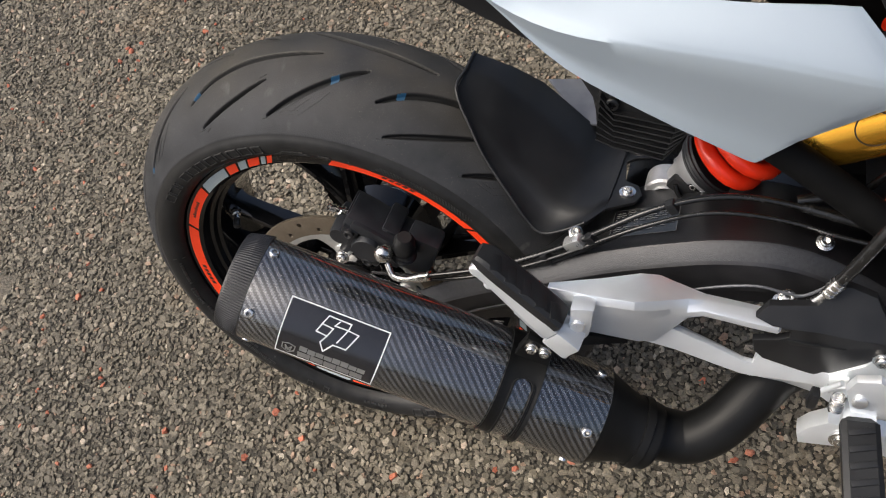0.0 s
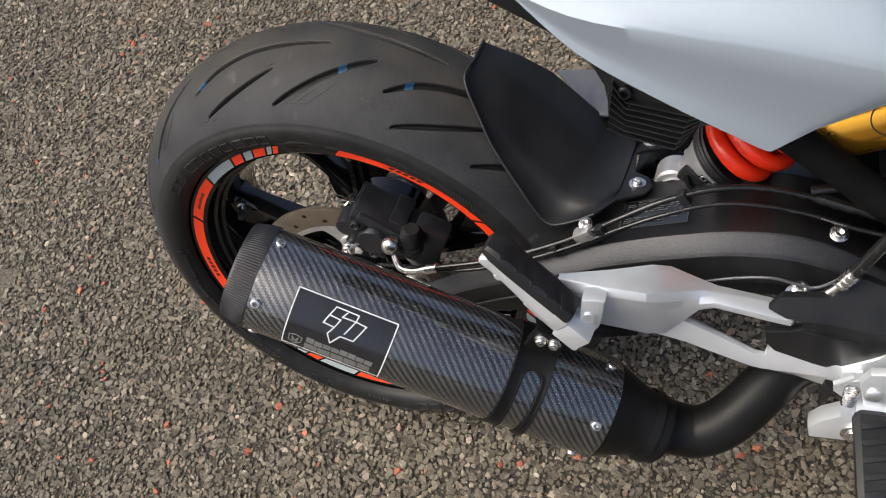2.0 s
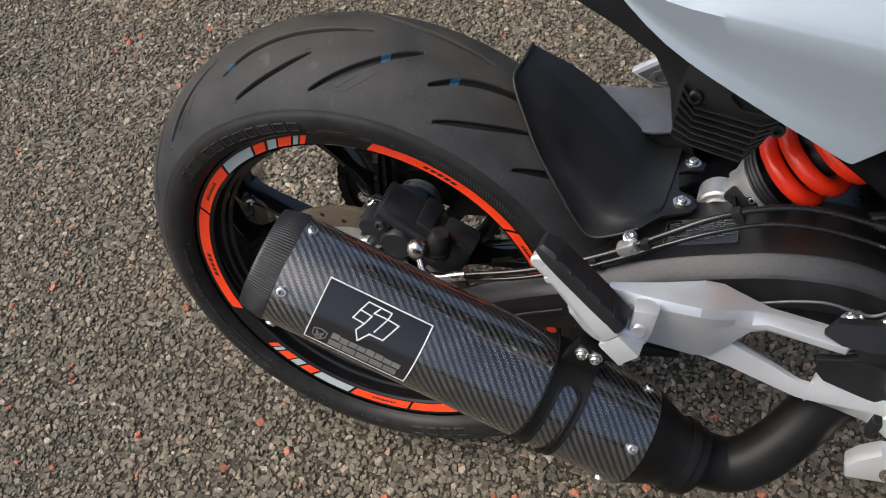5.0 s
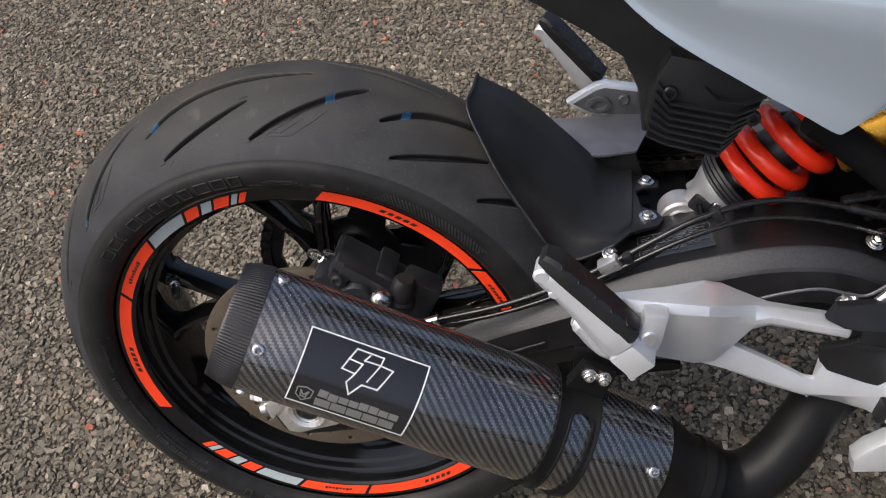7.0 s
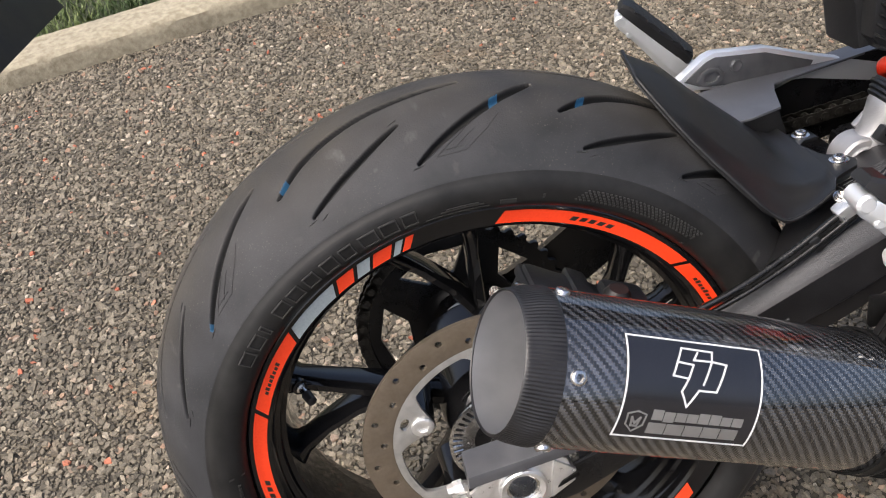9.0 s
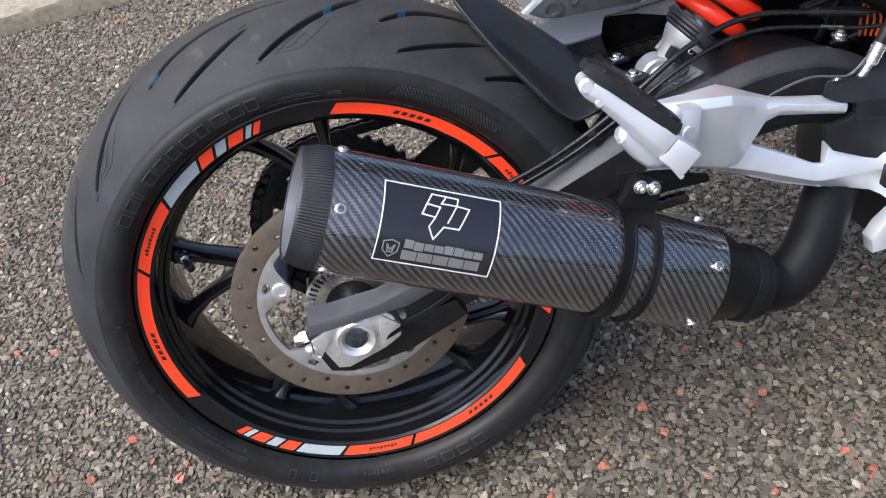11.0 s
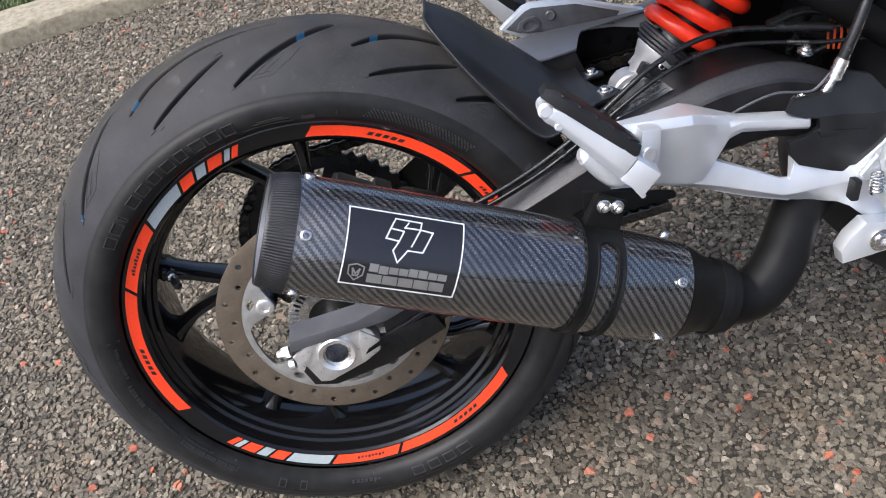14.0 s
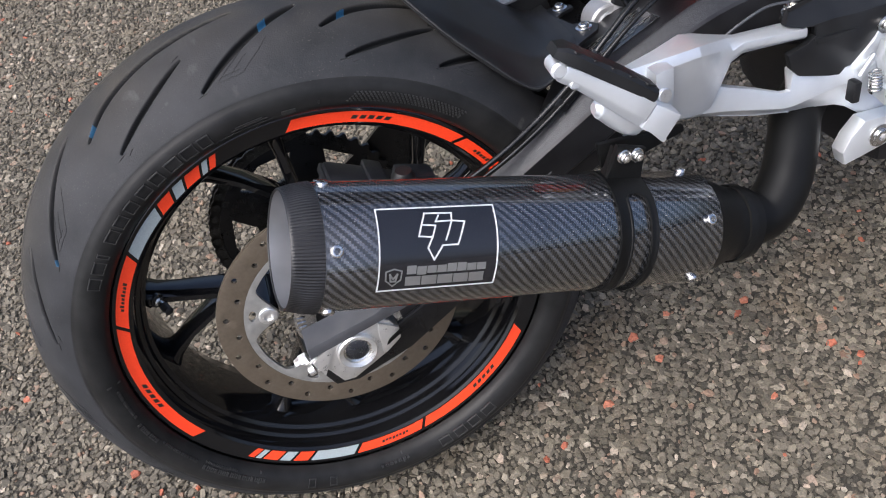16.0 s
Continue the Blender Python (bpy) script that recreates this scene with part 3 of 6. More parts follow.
SIPES = [[(118, -30), (112, -19), (104, -11), (96, -7), (87, -4)], [(114.5, -48.5), (105.3, -37.5), (97.3, -25.3)], [(96, -48), (87.3, -32), (80, -18), (76.5, -12)]]


def cut(line, flip, offset, wide):
    """Presses one tapering sipe into the crown."""
    pts = [(t0 + offset, -a0 if flip else a0) for t0, a0 in line]
    fine = curve_points([(t0, a0, 0) for t0, a0 in pts], 8)
    mm = np.array([(radians(p.x) * 0.318, radians(p.y) * 0.10) for p in fine])
    cols = np.where(a_deg < 900)[0]
    lo, hi = min(p.x for p in fine) - 3, max(p.x for p in fine) + 3
    rows = np.where(((deg_th - lo) % 360) < (hi - lo))[0]
    tt = np.radians((deg_th[rows] - lo) % 360 + lo) * 0.318
    aa = np.radians(a_deg[cols]) * 0.10
    T, A = np.meshgrid(tt, aa, indexing="ij")
    best = np.full(T.shape, -1.0)
    for i in range(len(mm) - 1):
        p, q = mm[i], mm[i + 1]
        d = q - p
        f = (((T - p[0]) * d[0] + (A - p[1]) * d[1]) / (d @ d)).clip(0, 1)
        dist = np.hypot(T - p[0] - f * d[0], A - p[1] - f * d[1])
        u = (i + f) / (len(mm) - 1)
        half = wide * np.sqrt(np.clip(4 * (u + 0.03) * (1.03 - u), 0.02, 1))
        best = np.maximum(best, 1 - dist / half)
    g = np.clip(best * 1.7, 0, 1)
    g = g * g * (3 - 2 * g)
    sub = np.ix_(rows, cols)
    depth[sub] = np.maximum(depth[sub], g * 0.0056)
    return sub, g


for k in range(8):
    for n_line, line in enumerate(SIPES):
        for flip, shift in ((False, 0.0), (True, -22.5)):
            sub, g = cut(line, flip, 45.4 * k * 360 / 363.2 + shift, (0.0050, 0.0033, 0.0044)[n_line])
for t0, a0 in ((82.5, -22), (69, -19), (116.5, -27), (141, -45), (35, -22)):
    near = (np.abs((deg_th - t0 + 180) % 360 - 180) < 0.8)[:, None] & (np.abs(a_deg - a0) < 5)[None]
    blue |= near & (depth > 0.0012)
R = pr[None] - depth * np.clip((pr - 0.218) / 0.1, 0, 1)[None]
Y = py[None] + depth * np.sign(py)[None] * -1 * np.clip(np.abs(py) / 0.1, 0, 1)[None]
co = np.stack([R * np.cos(th)[:, None], Y, R * np.sin(th)[:, None]], -1).reshape(-1, 3)
i, j = np.meshgrid(np.arange(TH), np.arange(NP - 1), indexing="ij")
i2 = (i + 1) % TH
quads = np.stack([i * NP + j, i * NP + j + 1, i2 * NP + j + 1, i2 * NP + j], -1).reshape(-1, 4)
me = bpy.data.meshes.new("tyre")
me.vertices.add(len(co))
me.vertices.foreach_set("co", co.ravel())
me.loops.add(quads.size)
me.loops.foreach_set("vertex_index", quads.ravel().astype(np.int32))
me.polygons.add(len(quads))
me.polygons.foreach_set("loop_start", (np.arange(len(quads)) * 4).astype(np.int32))
me.update(calc_edges=True)
# the deeper a groove point lies, the more painted shade it takes
me.attributes.new("groove_shade", "FLOAT", "POINT").data.foreach_set("value", np.clip((depth - 0.0003) / 0.0014, 0, 1).ravel().astype(np.float32))
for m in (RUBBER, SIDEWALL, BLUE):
    me.materials.append(m)
slot = np.where((j < len(wall)) | (j >= len(wall) + CR - 1), 1, 0)
slot = np.where(blue[i, j], 2, slot)
me.polygons.foreach_set("material_index", slot.ravel().astype(np.int32))
me.polygons.foreach_set("use_smooth", np.ones(len(quads), bool))
me.set_sharp_from_angle(angle=radians(85))
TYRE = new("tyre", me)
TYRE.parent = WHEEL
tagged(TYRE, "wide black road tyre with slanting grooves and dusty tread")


def band(a0, a1, r0, r1, surf, skew=0.0, lift=0.0, thick=0.0, bm=None, step=1.0):
    """A strip bent round the wheel between two angles and two radii; surf(r) gives its y."""
    bm = bm or bmesh.new()
    n = max(2, int(abs(a1 - a0) / step) + 1)
    loops = []
    for q in range(n + 1):
        f = q / n
        ring = []
        for r, top in ((r0, 0), (r0, 1), (r1, 1), (r1, 0)):
            s = skew * (r - r0) / (r1 - r0)
            ring.append(polar(r, a0 + (a1 - a0) * f + s, surf(r) - lift - (thick if top else 0)))
        loops.append(ring)
    return rings(bm, loops)


def flange(r):
    return -0.0696 - (r - 0.2155) / 0.0147 * 0.0030


def wall_y(r):
    ys, rs = zip(*[(-y, rr) for y, rr in wall[::-1]])
    return float(np.interp(r, rs, ys))


# rim tape in three runs
TAPE = [(0, 1.8, ORANGE), (2.4, 4.0, GREYTAPE), (4.8, 9.2, ORANGE), (10.0, 13.2, GREYTAPE), (14.2, 18.6, ORANGE), (19.6, 33.0, GREYTAPE), (34.2, 55.2, ORANGE), (56.4, 101.0, ORANGE)]
for start in (103.3, 223.0, 343.3):
    for a0, a1, mat in TAPE:
        ob = part("rim_tape", band(start + a0, start + a1, 0.2168, 0.2288, flange, -2.0, 0.0001, 0.0005), mat, WHEEL)
    for q in range(8):
        part("tape_print", band(start + 40.5 + q * 1.15, start + 41.3 + q * 1.15, 0.2208, 0.2238 if q % 3 else 0.2248, flange, -0.3, 0.0006, 0.0002), BLACKINK, WHEEL)
    for q in range(5):
        part("tape_print", band(start + 75.0 + q * 2.1, start + 76.4 + q * 2.1, 0.2205, 0.2246, flange, -0.6, 0.0006, 0.0002), BLACKINK, WHEEL)

# fine moulded lines on the shoulder of the tread: ticks where the sipes end, and thin outlines
def crown_line(pts, w=0.0004):
    """A thin raised line on the crown between (wheel angle, section angle) places."""
    bm = bmesh.new()
    line = []
    for (t0, a0), (t1, a1) in zip(pts, pts[1:]):
        for q in range(6):
            f = q / 6
            line.append((t0 + (t1 - t0) * f, a0 + (a1 - a0) * f))
    line.append(pts[-1])
    out = [polar(0.218 + 0.1002 * math.cos(radians(a)), t, 0.1002 * math.sin(radians(a))) for t, a in line]
    return tube(out, w, 5, 0, bm)


for k in range(8):
    s = 45 * k
    for pts in ([(98.6, -23.8), (97.2, -22.0)], [(115.8, -50.5), (114.0, -50.0)], [(113.4, -52.0), (112.2, -50.5)], [(97.0, -49.8), (95.2, -49.2)]):
        part("moulded_line", crown_line([(t0 + s, a0) for t0, a0 in pts]), SIDEWALL, TYRE)
    for pts in ([(93, -47), (88.5, -38), (86.0, -31)], [(93, -47.3), (88.2, -46.8), (84.5, -38), (82.5, -31)], [(90.2, -45.5), (86.5, -37)], [(92, -45), (88.6, -44.5)]):
        part("moulded_line", crown_line([(t0 + s, a0) for t0, a0 in pts], 0.0002), SIDEWALL, TYRE)


# raised marks on the sidewall, as plain bars
def frame_mark(a0, a1, r0, r1):
    """A raised outline of a plain bar on the sidewall."""
    bm = bmesh.new()
    w = min(0.0009, abs(r1 - r0) * 0.28)
    dw = math.degrees(w / 0.247) * (1 if a1 > a0 else -1)
    for b0, b1, s0, s1 in ((a0, a1, r0, r0 + w), (a0, a1, r1 - w, r1), (a0, a0 + dw, r0, r1), (a1 - dw, a1, r0, r1)):
        band(b0, b1, s0, s1, wall_y, 0, -0.0003, 0.0019, bm)
    return bm


for q in range(11):
    a0 = 143.5 - q * 4.15
    part("sidewall_mark", frame_mark(a0, a0 - (3.1, 3.2, 1.0, 3.3, 3.0, 2.7, 3.1, 2.7, 3.4, 3.3, 2.7)[q], 0.2455, 0.2570), MOULDED, TYRE)
for a0, a1, r0, r1 in ((98, 86, 0.2432, 0.2440), (84, 81, 0.2435, 0.2475), (95, 87, 0.2462, 0.2472), (94, 88, 0.2482, 0.2490), (76.2, 75.8, 0.238, 0.251), (44.2, 43.8, 0.238, 0.251), (-134, -134.5, 0.238, 0.251), (-92.5, -92.1, 0.238, 0.25), (172.2, 171.8, 0.238, 0.251)):
    part("sidewall_mark", band(a0, a1, r0, r1, wall_y, 0, -0.0003, 0.0016), MOULDED, TYRE)
for a0, a1, r0, r1, n in ((195, 207, 0.2425, 0.2450, 13), (209, 228, 0.2440, 0.2490, 16), (186, 194, 0.2440, 0.2485, 7), (174, 184, 0.2425, 0.2450, 11), (209, 219, 0.2400, 0.2418, 12), (-99, -90, 0.2440, 0.2475, 7)):
    for q in range(n):
        b0 = a0 + (a1 - a0) * q / n
        part("sidewall_mark", frame_mark(b0, b0 + (a1 - a0) / n * (0.72 if q % 3 else 0.5), r0, r1), MOULDED, TYRE)
for a0, a1 in ((-62, -66), (-67.5, -71), (-72.5, -76), (-77.5, -81), (-112, -114), (-118, -120)):
    part("sidewall_mark", frame_mark(a0, a1, 0.2440, 0.2560), MOULDED, TYRE)
bm = bmesh.new()
for u in range(30):
    for w in range(5):
        a0 = 70 - u * 0.85 - w * 0.5
        band(a0, a0 - 0.45, 0.2462 + w * 0.0022, 0.2477 + w * 0.0022, wall_y, 0.15, -0.0002, 0.0010, bm, step=1)
part("sidewall_pattern", bm, MOULDED, TYRE)

# valve
vm = facing(polar(0.188, 160, -0.020), -polar(0.45, 160, 0) + Vector((0, -0.9, 0)))
valve = part("valve", lathe([(0, 0.0055), (0.004, 0.0055), (0.005, 0.0035), (0.012, 0.0033)], 16, "Z", None, vm), STEEL, WHEEL, "chromed valve with a black cap")
part("valve_cap", lathe([(0.012, 0.0036), (0.0125, 0.0050), (0.024, 0.0046), (0.025, 0.0030), (0.0251, 0.0001)], 14, "Z", None, vm), PLASTIC, valve, "black valve cap")
part("valve_seat", lathe([(-0.012, 0.0075), (0.001, 0.0080), (0.002, 0.0060)], 18, "Z", None, vm), GLOSS, WHEEL)

# brake disc: drilled, on a carrier with five ears
holes = []
for q in range(30):
    holes.append(circle(*[c for c in (lambda p: (p.x, p.z))(polar(0.1225 if q % 2 else 0.1125, q * 12 + 3, 0))], 0.0032, 10))
DISCS = part("brake_disc", plate(circle(0, 0, 0.1325, 120), [circle(0, 0, 0.1045, 100), *holes], 0.005, side(-0.0745), 0.0004), DISC, WHEEL, "drilled brown-grey steel brake disc")
EAR = 158
outer, inner = [], []
for q in range(180):
    a = q * 2
    ear = max(0.0, 1 - abs(((a - EAR + 36) % 72) - 36) / 20)
    outer.append(tuple(polar(0.1055, a, 0).xz))
    inner.append(tuple(polar(0.0975 - 0.0300 * (0.5 - 0.5 * math.cos(math.pi * ear)) ** 0.75, a, 0).xz))
carrier_holes = [[tuple(polar(0.0955 + 0.0042 * math.sin(radians(q * 30)), EAR + 72 * k + 4.2 * math.cos(radians(q * 30)), 0).xz) for q in range(12)] for k in range(5)]
part("disc_carrier", plate(outer, [inner, *carrier_holes], 0.0045, side(-0.0742), 0.0004), DISCIN, WHEEL)
for k in range(5):
    part("disc_bolt", screw(facing(polar(0.0790, EAR + 72 * k, -0.0745), (0, -1, 0)), 0.0105, 0.0022, 0.0), ALLOY, WHEEL)
    part("disc_boss", lathe([(-0.070, 0.012), (-0.02, 0.016)], 16, "Y", None, Matrix.Translation(polar(0.0790, EAR + 72 * k, 0))), GLOSS, WHEEL)
tone_holes = []
for q in range(48):
    c0, c1 = q * 7.5, q * 7.5 + 3.6
    tone_holes.append([tuple(polar(r, a, 0).xz) for r, a in ((0.0415, c0), (0.0505, c0), (0.0505, c1), (0.0415, c1))])
part("hub_cover", lathe([(-0.081, 0.020), (-0.081, 0.031), (-0.072, 0.033), (-0.060, 0.036)], 40, "Y"), SATIN, WHEEL)
part("sensor_ring", plate(circle(0, 0, 0.0535, 96), [circle(0, 0, 0.030, 48), *tone_holes], 0.002, side(-0.082), 0.0), STEEL, WHEEL, "slotted steel sensor ring")
# sprocket on the far side, with teeth and lightening holes
teeth = []
for q in range(44 * 6):
    a, f = q * 360 / (44 * 6), (q % 6) / 6
    teeth.append(tuple(polar(0.1135 + 0.0062 * (1, 0.75, 0.1, 0.0, 0.1, 0.75)[q % 6], a, 0).xz))
spr = [[tuple(polar(r, 36 + 72 * k + d, 0).xz) for r, d in ((0.066, -14), (0.096, -24), (0.099, 0), (0.096, 24), (0.066, 14))] for k in range(5)]
part("hub_spacer", lathe([(0.070, 0.024), (0.094, 0.026), (0.096, 0.031), (0.110, 0.031), (0.112, 0.028), (0.112, 0.020)], 36, "Y"), ALLOY, WHEEL, "bright alloy hub spacer")
part("sprocket", plate(teeth, [circle(0, 0, 0.040, 40), *spr], 0.006, side(0.117), 0.0004), SATIN, WHEEL, "dark toothed chain sprocket")

# chain: side plates and rollers, round the sprocket and forward
CHAINS = bike("chain", tube([(-0.117, 0.120, 0.0), (-0.116, 0.120, 0.01)], 0.002, 6), CHAIN, "oily dark drive chain")
pitch = 0.0159
run = []
for q in range(22):
    run.append((polar(0.1170, 95 + q * 7.8, 0.120), 95 + q * 7.8 + 90))
top0, bot0 = polar(0.1170, 95, 0.120), polar(0.1170, 95 + 21 * 7.8, 0.120)
for q in range(1, 30):
    run.append((top0 + Vector((pitch * q, 0, 0.088 * pitch * q)), 5))
    run.append((bot0 + Vector((pitch * q, 0, 0.10 * pitch * q)), 6))
link_bm = bmesh.new()
for s in (-0.0075, 0.0055):
    eight = [(-0.0105 + 0.0068 * math.cos(a), 0.0068 * math.sin(a)) for a in (radians(d) for d in range(60, 301, 30))] + [(0.0105 + 0.0068 * math.cos(a), 0.0068 * math.sin(a)) for a in (radians(d) for d in range(-120, 121, 30))]
    top = [link_bm.verts.new((u, s, v)) for u, v in eight]
    low = [link_bm.verts.new((u, s + 0.002, v)) for u, v in eight]
    link_bm.faces.new(top)
    link_bm.faces.new(low[::-1])
    for a in range(len(top)):
        b = (a + 1) % len(top)
        link_bm.faces.new((top[a], low[a], low[b], top[b]))
lathe([(-0.0085, 0.0045), (0.0085, 0.0045)], 8, "Y", link_bm, Matrix.Translation((-0.008, 0, 0)))
LINK = part("link", link_bm, CHAIN, CHAINS)
LINK.matrix_local = Matrix.Translation(run[0][0]) @ pose(0, 0, 0, 0, -run[0][1], 0)
for p, deg in run[1:]:
    ob = new("link", LINK.data)
    ob.parent = CHAINS
    ob.matrix_local = Matrix.Translation(p) @ pose(0, 0, 0, 0, -deg, 0)

# -- swingarm --
def arm_section(x, zt, zb, y_in, y_out):
    """A closed section of the arm: dished top, ridge, chamfer, outer face, underside."""
    h = zt - zb
    return [Vector((x, y_in, zt - 0.022)), Vector((x, y_in - 0.012, zt - 0.014)), Vector((x, y_out + 0.022, zt - 0.003)), Vector((x, y_out + 0.0165, zt)), Vector((x, y_out + 0.0145, zt - 0.0010)), Vector((x, y_out + 0.0022, zt - 0.0130)), Vector((x, y_out, zt - 0.0160)), Vector((x, y_out, zt - h * 0.62)), Vector((x, y_out + 0.006, zt - h * 0.70)), Vector((x, y_out + 0.008, zb + 0.006)), Vector((x, y_out + 0.014, zb)), Vector((x, y_in - 0.006, zb)), Vector((x, y_in, zb + 0.006))]


right = [(0.055, 0.036, -0.036, -0.095, -0.127), (0.10, 0.058, -0.018, -0.092, -0.128), (0.15, 0.090, 0.006, -0.088, -0.128), (0.20, 0.115, 0.040, -0.084, -0.127), (0.25, 0.138, 0.054, -0.070, -0.128), (0.30, 0.160, 0.072, -0.030, -0.128), (0.34, 0.176, 0.090, 0.0, -0.127), (0.39, 0.192, 0.108, 0.0, -0.126), (0.44, 0.203, 0.119, 0.0, -0.124), (0.49, 0.204, 0.123, 0.0, -0.122), (0.53, 0.192, 0.112, 0.0, -0.120), (0.57, 0.168, 0.090, 0.0, -0.118), (0.62, 0.130, 0.04, 0.0, -0.115)]
fine_z = curve_points([(x, zt, zb) for x, zt, zb, y0, y1 in right], 5)
fine_y = curve_points([(x, y0, y1) for x, zt, zb, y0, y1 in right], 5)
fine = [(p.x, p.y, p.z, q.y, q.z) for p, q in zip(fine_z, fine_y)]
arm_bm = rings(bmesh.new(), [arm_section(*s) for s in fine])
bmesh.ops.recalc_face_normals(arm_bm, faces=arm_bm.faces)
arm_bm.faces.ensure_lookup_table()
for q, f in enumerate(arm_bm.faces):
    # the grainy cast chamfer along the outer edge, its sky light put into a paler colour
    if q < 13 * (len(fine) - 1) and q % 13 == 4:
        f.material_index = 1
ARM = part("swingarm", arm_bm, SWING, BIKE, "satin black cast swingarm", 30, AXLE, (LITEDGE,))
part("far_arm", rings(bmesh.new(), [[Vector((x, y, z)) for y, z in ((0.137, zt), (0.160, zt - 0.01), (0.160, zb + 0.008), (0.137, zb), (0.137, zb + 0.01))] for x, zt, zb, *_ in [(-0.05, 0.022, -0.022), *[(s[0], s[1], s[2]) for s in right]]]), SATIN, ARM)
part("bridge", box((0.365, 0.05, 0.112), (0.075, 0.17, 0.050), (0, -8, 0), 0.012), SATIN, ARM)
part("cross_member", box((0.505, 0.048, 0.112), (0.20, 0.105, 0.09), (0, -4, 0), 0.018), SATIN, ARM)
# drop-out fork at the axle: flat upper and lower tongues
part("tongue", plate([(-0.046, 0.012), (-0.045, 0.0255), (0.028, 0.034), (0.075, 0.050), (0.115, 0.068), (0.125, 0.052), (0.060, 0.026), (0.0, 0.018)], [], 0.034, side(-0.1465), 0.0022), TONGUE, ARM)
part("tongue", plate([(-0.045, -0.026), (-0.036, -0.050), (-0.012, -0.056), (0.052, -0.043), (0.12, -0.012), (0.11, 0.01), (0.05, -0.004), (0.0, -0.030)], [], 0.030, side(-0.1285), 0.003), SATIN, ARM)
block = [(-0.032, 0.016), (-0.019, 0.0225), (0.028, 0.0265), (0.042, 0.016), (0.048, -0.002), (0.046, -0.013), (0.028, -0.024), (-0.014, -0.040), (-0.026, -0.038), (-0.037, -0.012)]
AB = bike("axle_block", plate(block, [circle(0.000, -0.003, 0.0155, 28)], 0.026, side(-0.142), 0.0045), ALLOY, "machined alloy chain adjuster block")
part("spacer_ring", lathe([(-0.1455, 0.0150), (-0.1475, 0.0195), (-0.1460, 0.0210), (-0.136, 0.0215), (-0.12, 0.0215), (-0.12, 0.0150)], 40, "Y", None, Matrix.Translation((0.000, 0, -0.003)), closed=True), ALLOY, AB)
part("axle_tube", lathe([(-0.143, 0.0125), (-0.144, 0.0145), (-0.143, 0.0158), (-0.05, 0.0158), (-0.05, 0.0125)], 36, "Y", None, Matrix.Translation((0.000, 0, -0.003)), closed=True), STEEL, AB)
part("axle_plug", lathe([(-0.118, 0.0001), (-0.118, 0.0126), (-0.1, 0.0126), (-0.1, 0.0001)], 24, "Y", None, Matrix.Translation((0.000, 0, -0.003))), GREYMETAL, AB)
part("step", plate([(-0.040, -0.018), (-0.018, 0.016), (-0.030, 0.014), (-0.046, 0.004)], [], 0.004, side(-0.1445), 0.001), ALLOY, AB)
part("step", plate([(0.024, -0.022), (0.046, -0.008), (0.048, 0.004), (0.030, 0.020), (0.026, 0.002)], [], 0.004, side(-0.1445), 0.001), ALLOY, AB)
# no opening is cut: a thin black plate paints the slot's shade
part("slot", plate([(0.030, -0.0105), (0.050, -0.0015), (0.049, 0.0030), (0.034, -0.0050)], [], 0.003, side(-0.1462)), MATTBLACK, AB)
part("adjuster_nut", lathe([(0, 0.0062), (0.008, 0.0062), (0.009, 0.0052), (0.014, 0.0040)], 6, "Z", None, facing((-0.050, -0.131, 0.004), (-1, 0, -0.15))), ALLOY, AB)
part("adjuster_nut", lathe([(0, 0.0058), (0.006, 0.0058), (0.007, 0.0045)], 12, "Z", None, facing((-0.048, -0.133, -0.012), (-1, 0, -0.15))), ALLOY, AB)
# shiny edge line below the arm, and warning label on its top
part("rail", tube([(0.046, -0.128, -0.006), (0.085, -0.1295, 0.010), (0.13, -0.130, 0.036), (0.19, -0.130, 0.072), (0.245, -0.130, 0.098)], 0.0016, 8), SWING, ARM)
def arm_top(x, y):
    xs = [s[0] for s in right]
    zt = float(np.interp(x, xs, [s[1] for s in right]))
    yo = float(np.interp(x, xs, [s[4] for s in right]))
    f = (y - (yo + 0.030)) / (-0.012 - (yo + 0.030))
    return zt - 0.003 - 0.011 * f


def on_arm(u, v, w):
    x, y = 0.3305 + u * 0.066, -0.0455 - v * 0.0440
    return Vector((x, y, arm_top(x, y) + 0.0006 + w))


LABEL = part("warning_label", plate([(0, 0), (1, 0), (1, 1), (0, 1)], [], 0.0002, on_arm), PLATE, ARM, "black warning label with rows of fine pale print")
rng = random.Random(5)
for q in range(9):
    # broken rows of small print, with a gap below the heading
    y0, u0 = 0.06 + q * 0.075 + 0.14 * (q > 5), 0.16 * (q < 1) + 0.05
    while u0 < 0.80 - 0.15 * (q in (5, 8)):
        u1 = u0 + rng.uniform(0.05, 0.16)
        part("print_line", plate([(u0, y0), (u1, y0), (u1, y0 + 0.022), (u0, y0 + 0.022)], [], 0.0002, lambda u, v, w: on_arm(u, v, w + 0.0003)), FAINTPRINT, LABEL)
        u0 = u1 + 0.03
for a, b in (((0.0, 0.0), (1, 0.012)), ((0, 0.988), (1, 1)), ((0, 0), (0.01, 1)), ((0.99, 0), (1, 1))):
    part("label_edge", plate([a, (b[0], a[1]), b, (a[0], b[1])], [], 0.0002, lambda u, v, w: on_arm(u, v, w + 0.0004)), FAINTPRINT, LABEL)

# -- silencer: its own frame, X along the tube towards the engine --
A0, A1 = Vector((0.0135, -0.2349, 0.1953)), Vector((0.3217, -0.2199, 0.0503))
ux = (A1 - A0).normalized()
uy = (Vector((0, 1, 0)) - ux * ux.y).normalized()
uz = ux.cross(uy)
TUBE = Matrix.Translation(A0) @ Matrix((ux, uy, uz)).transposed().to_4x4()
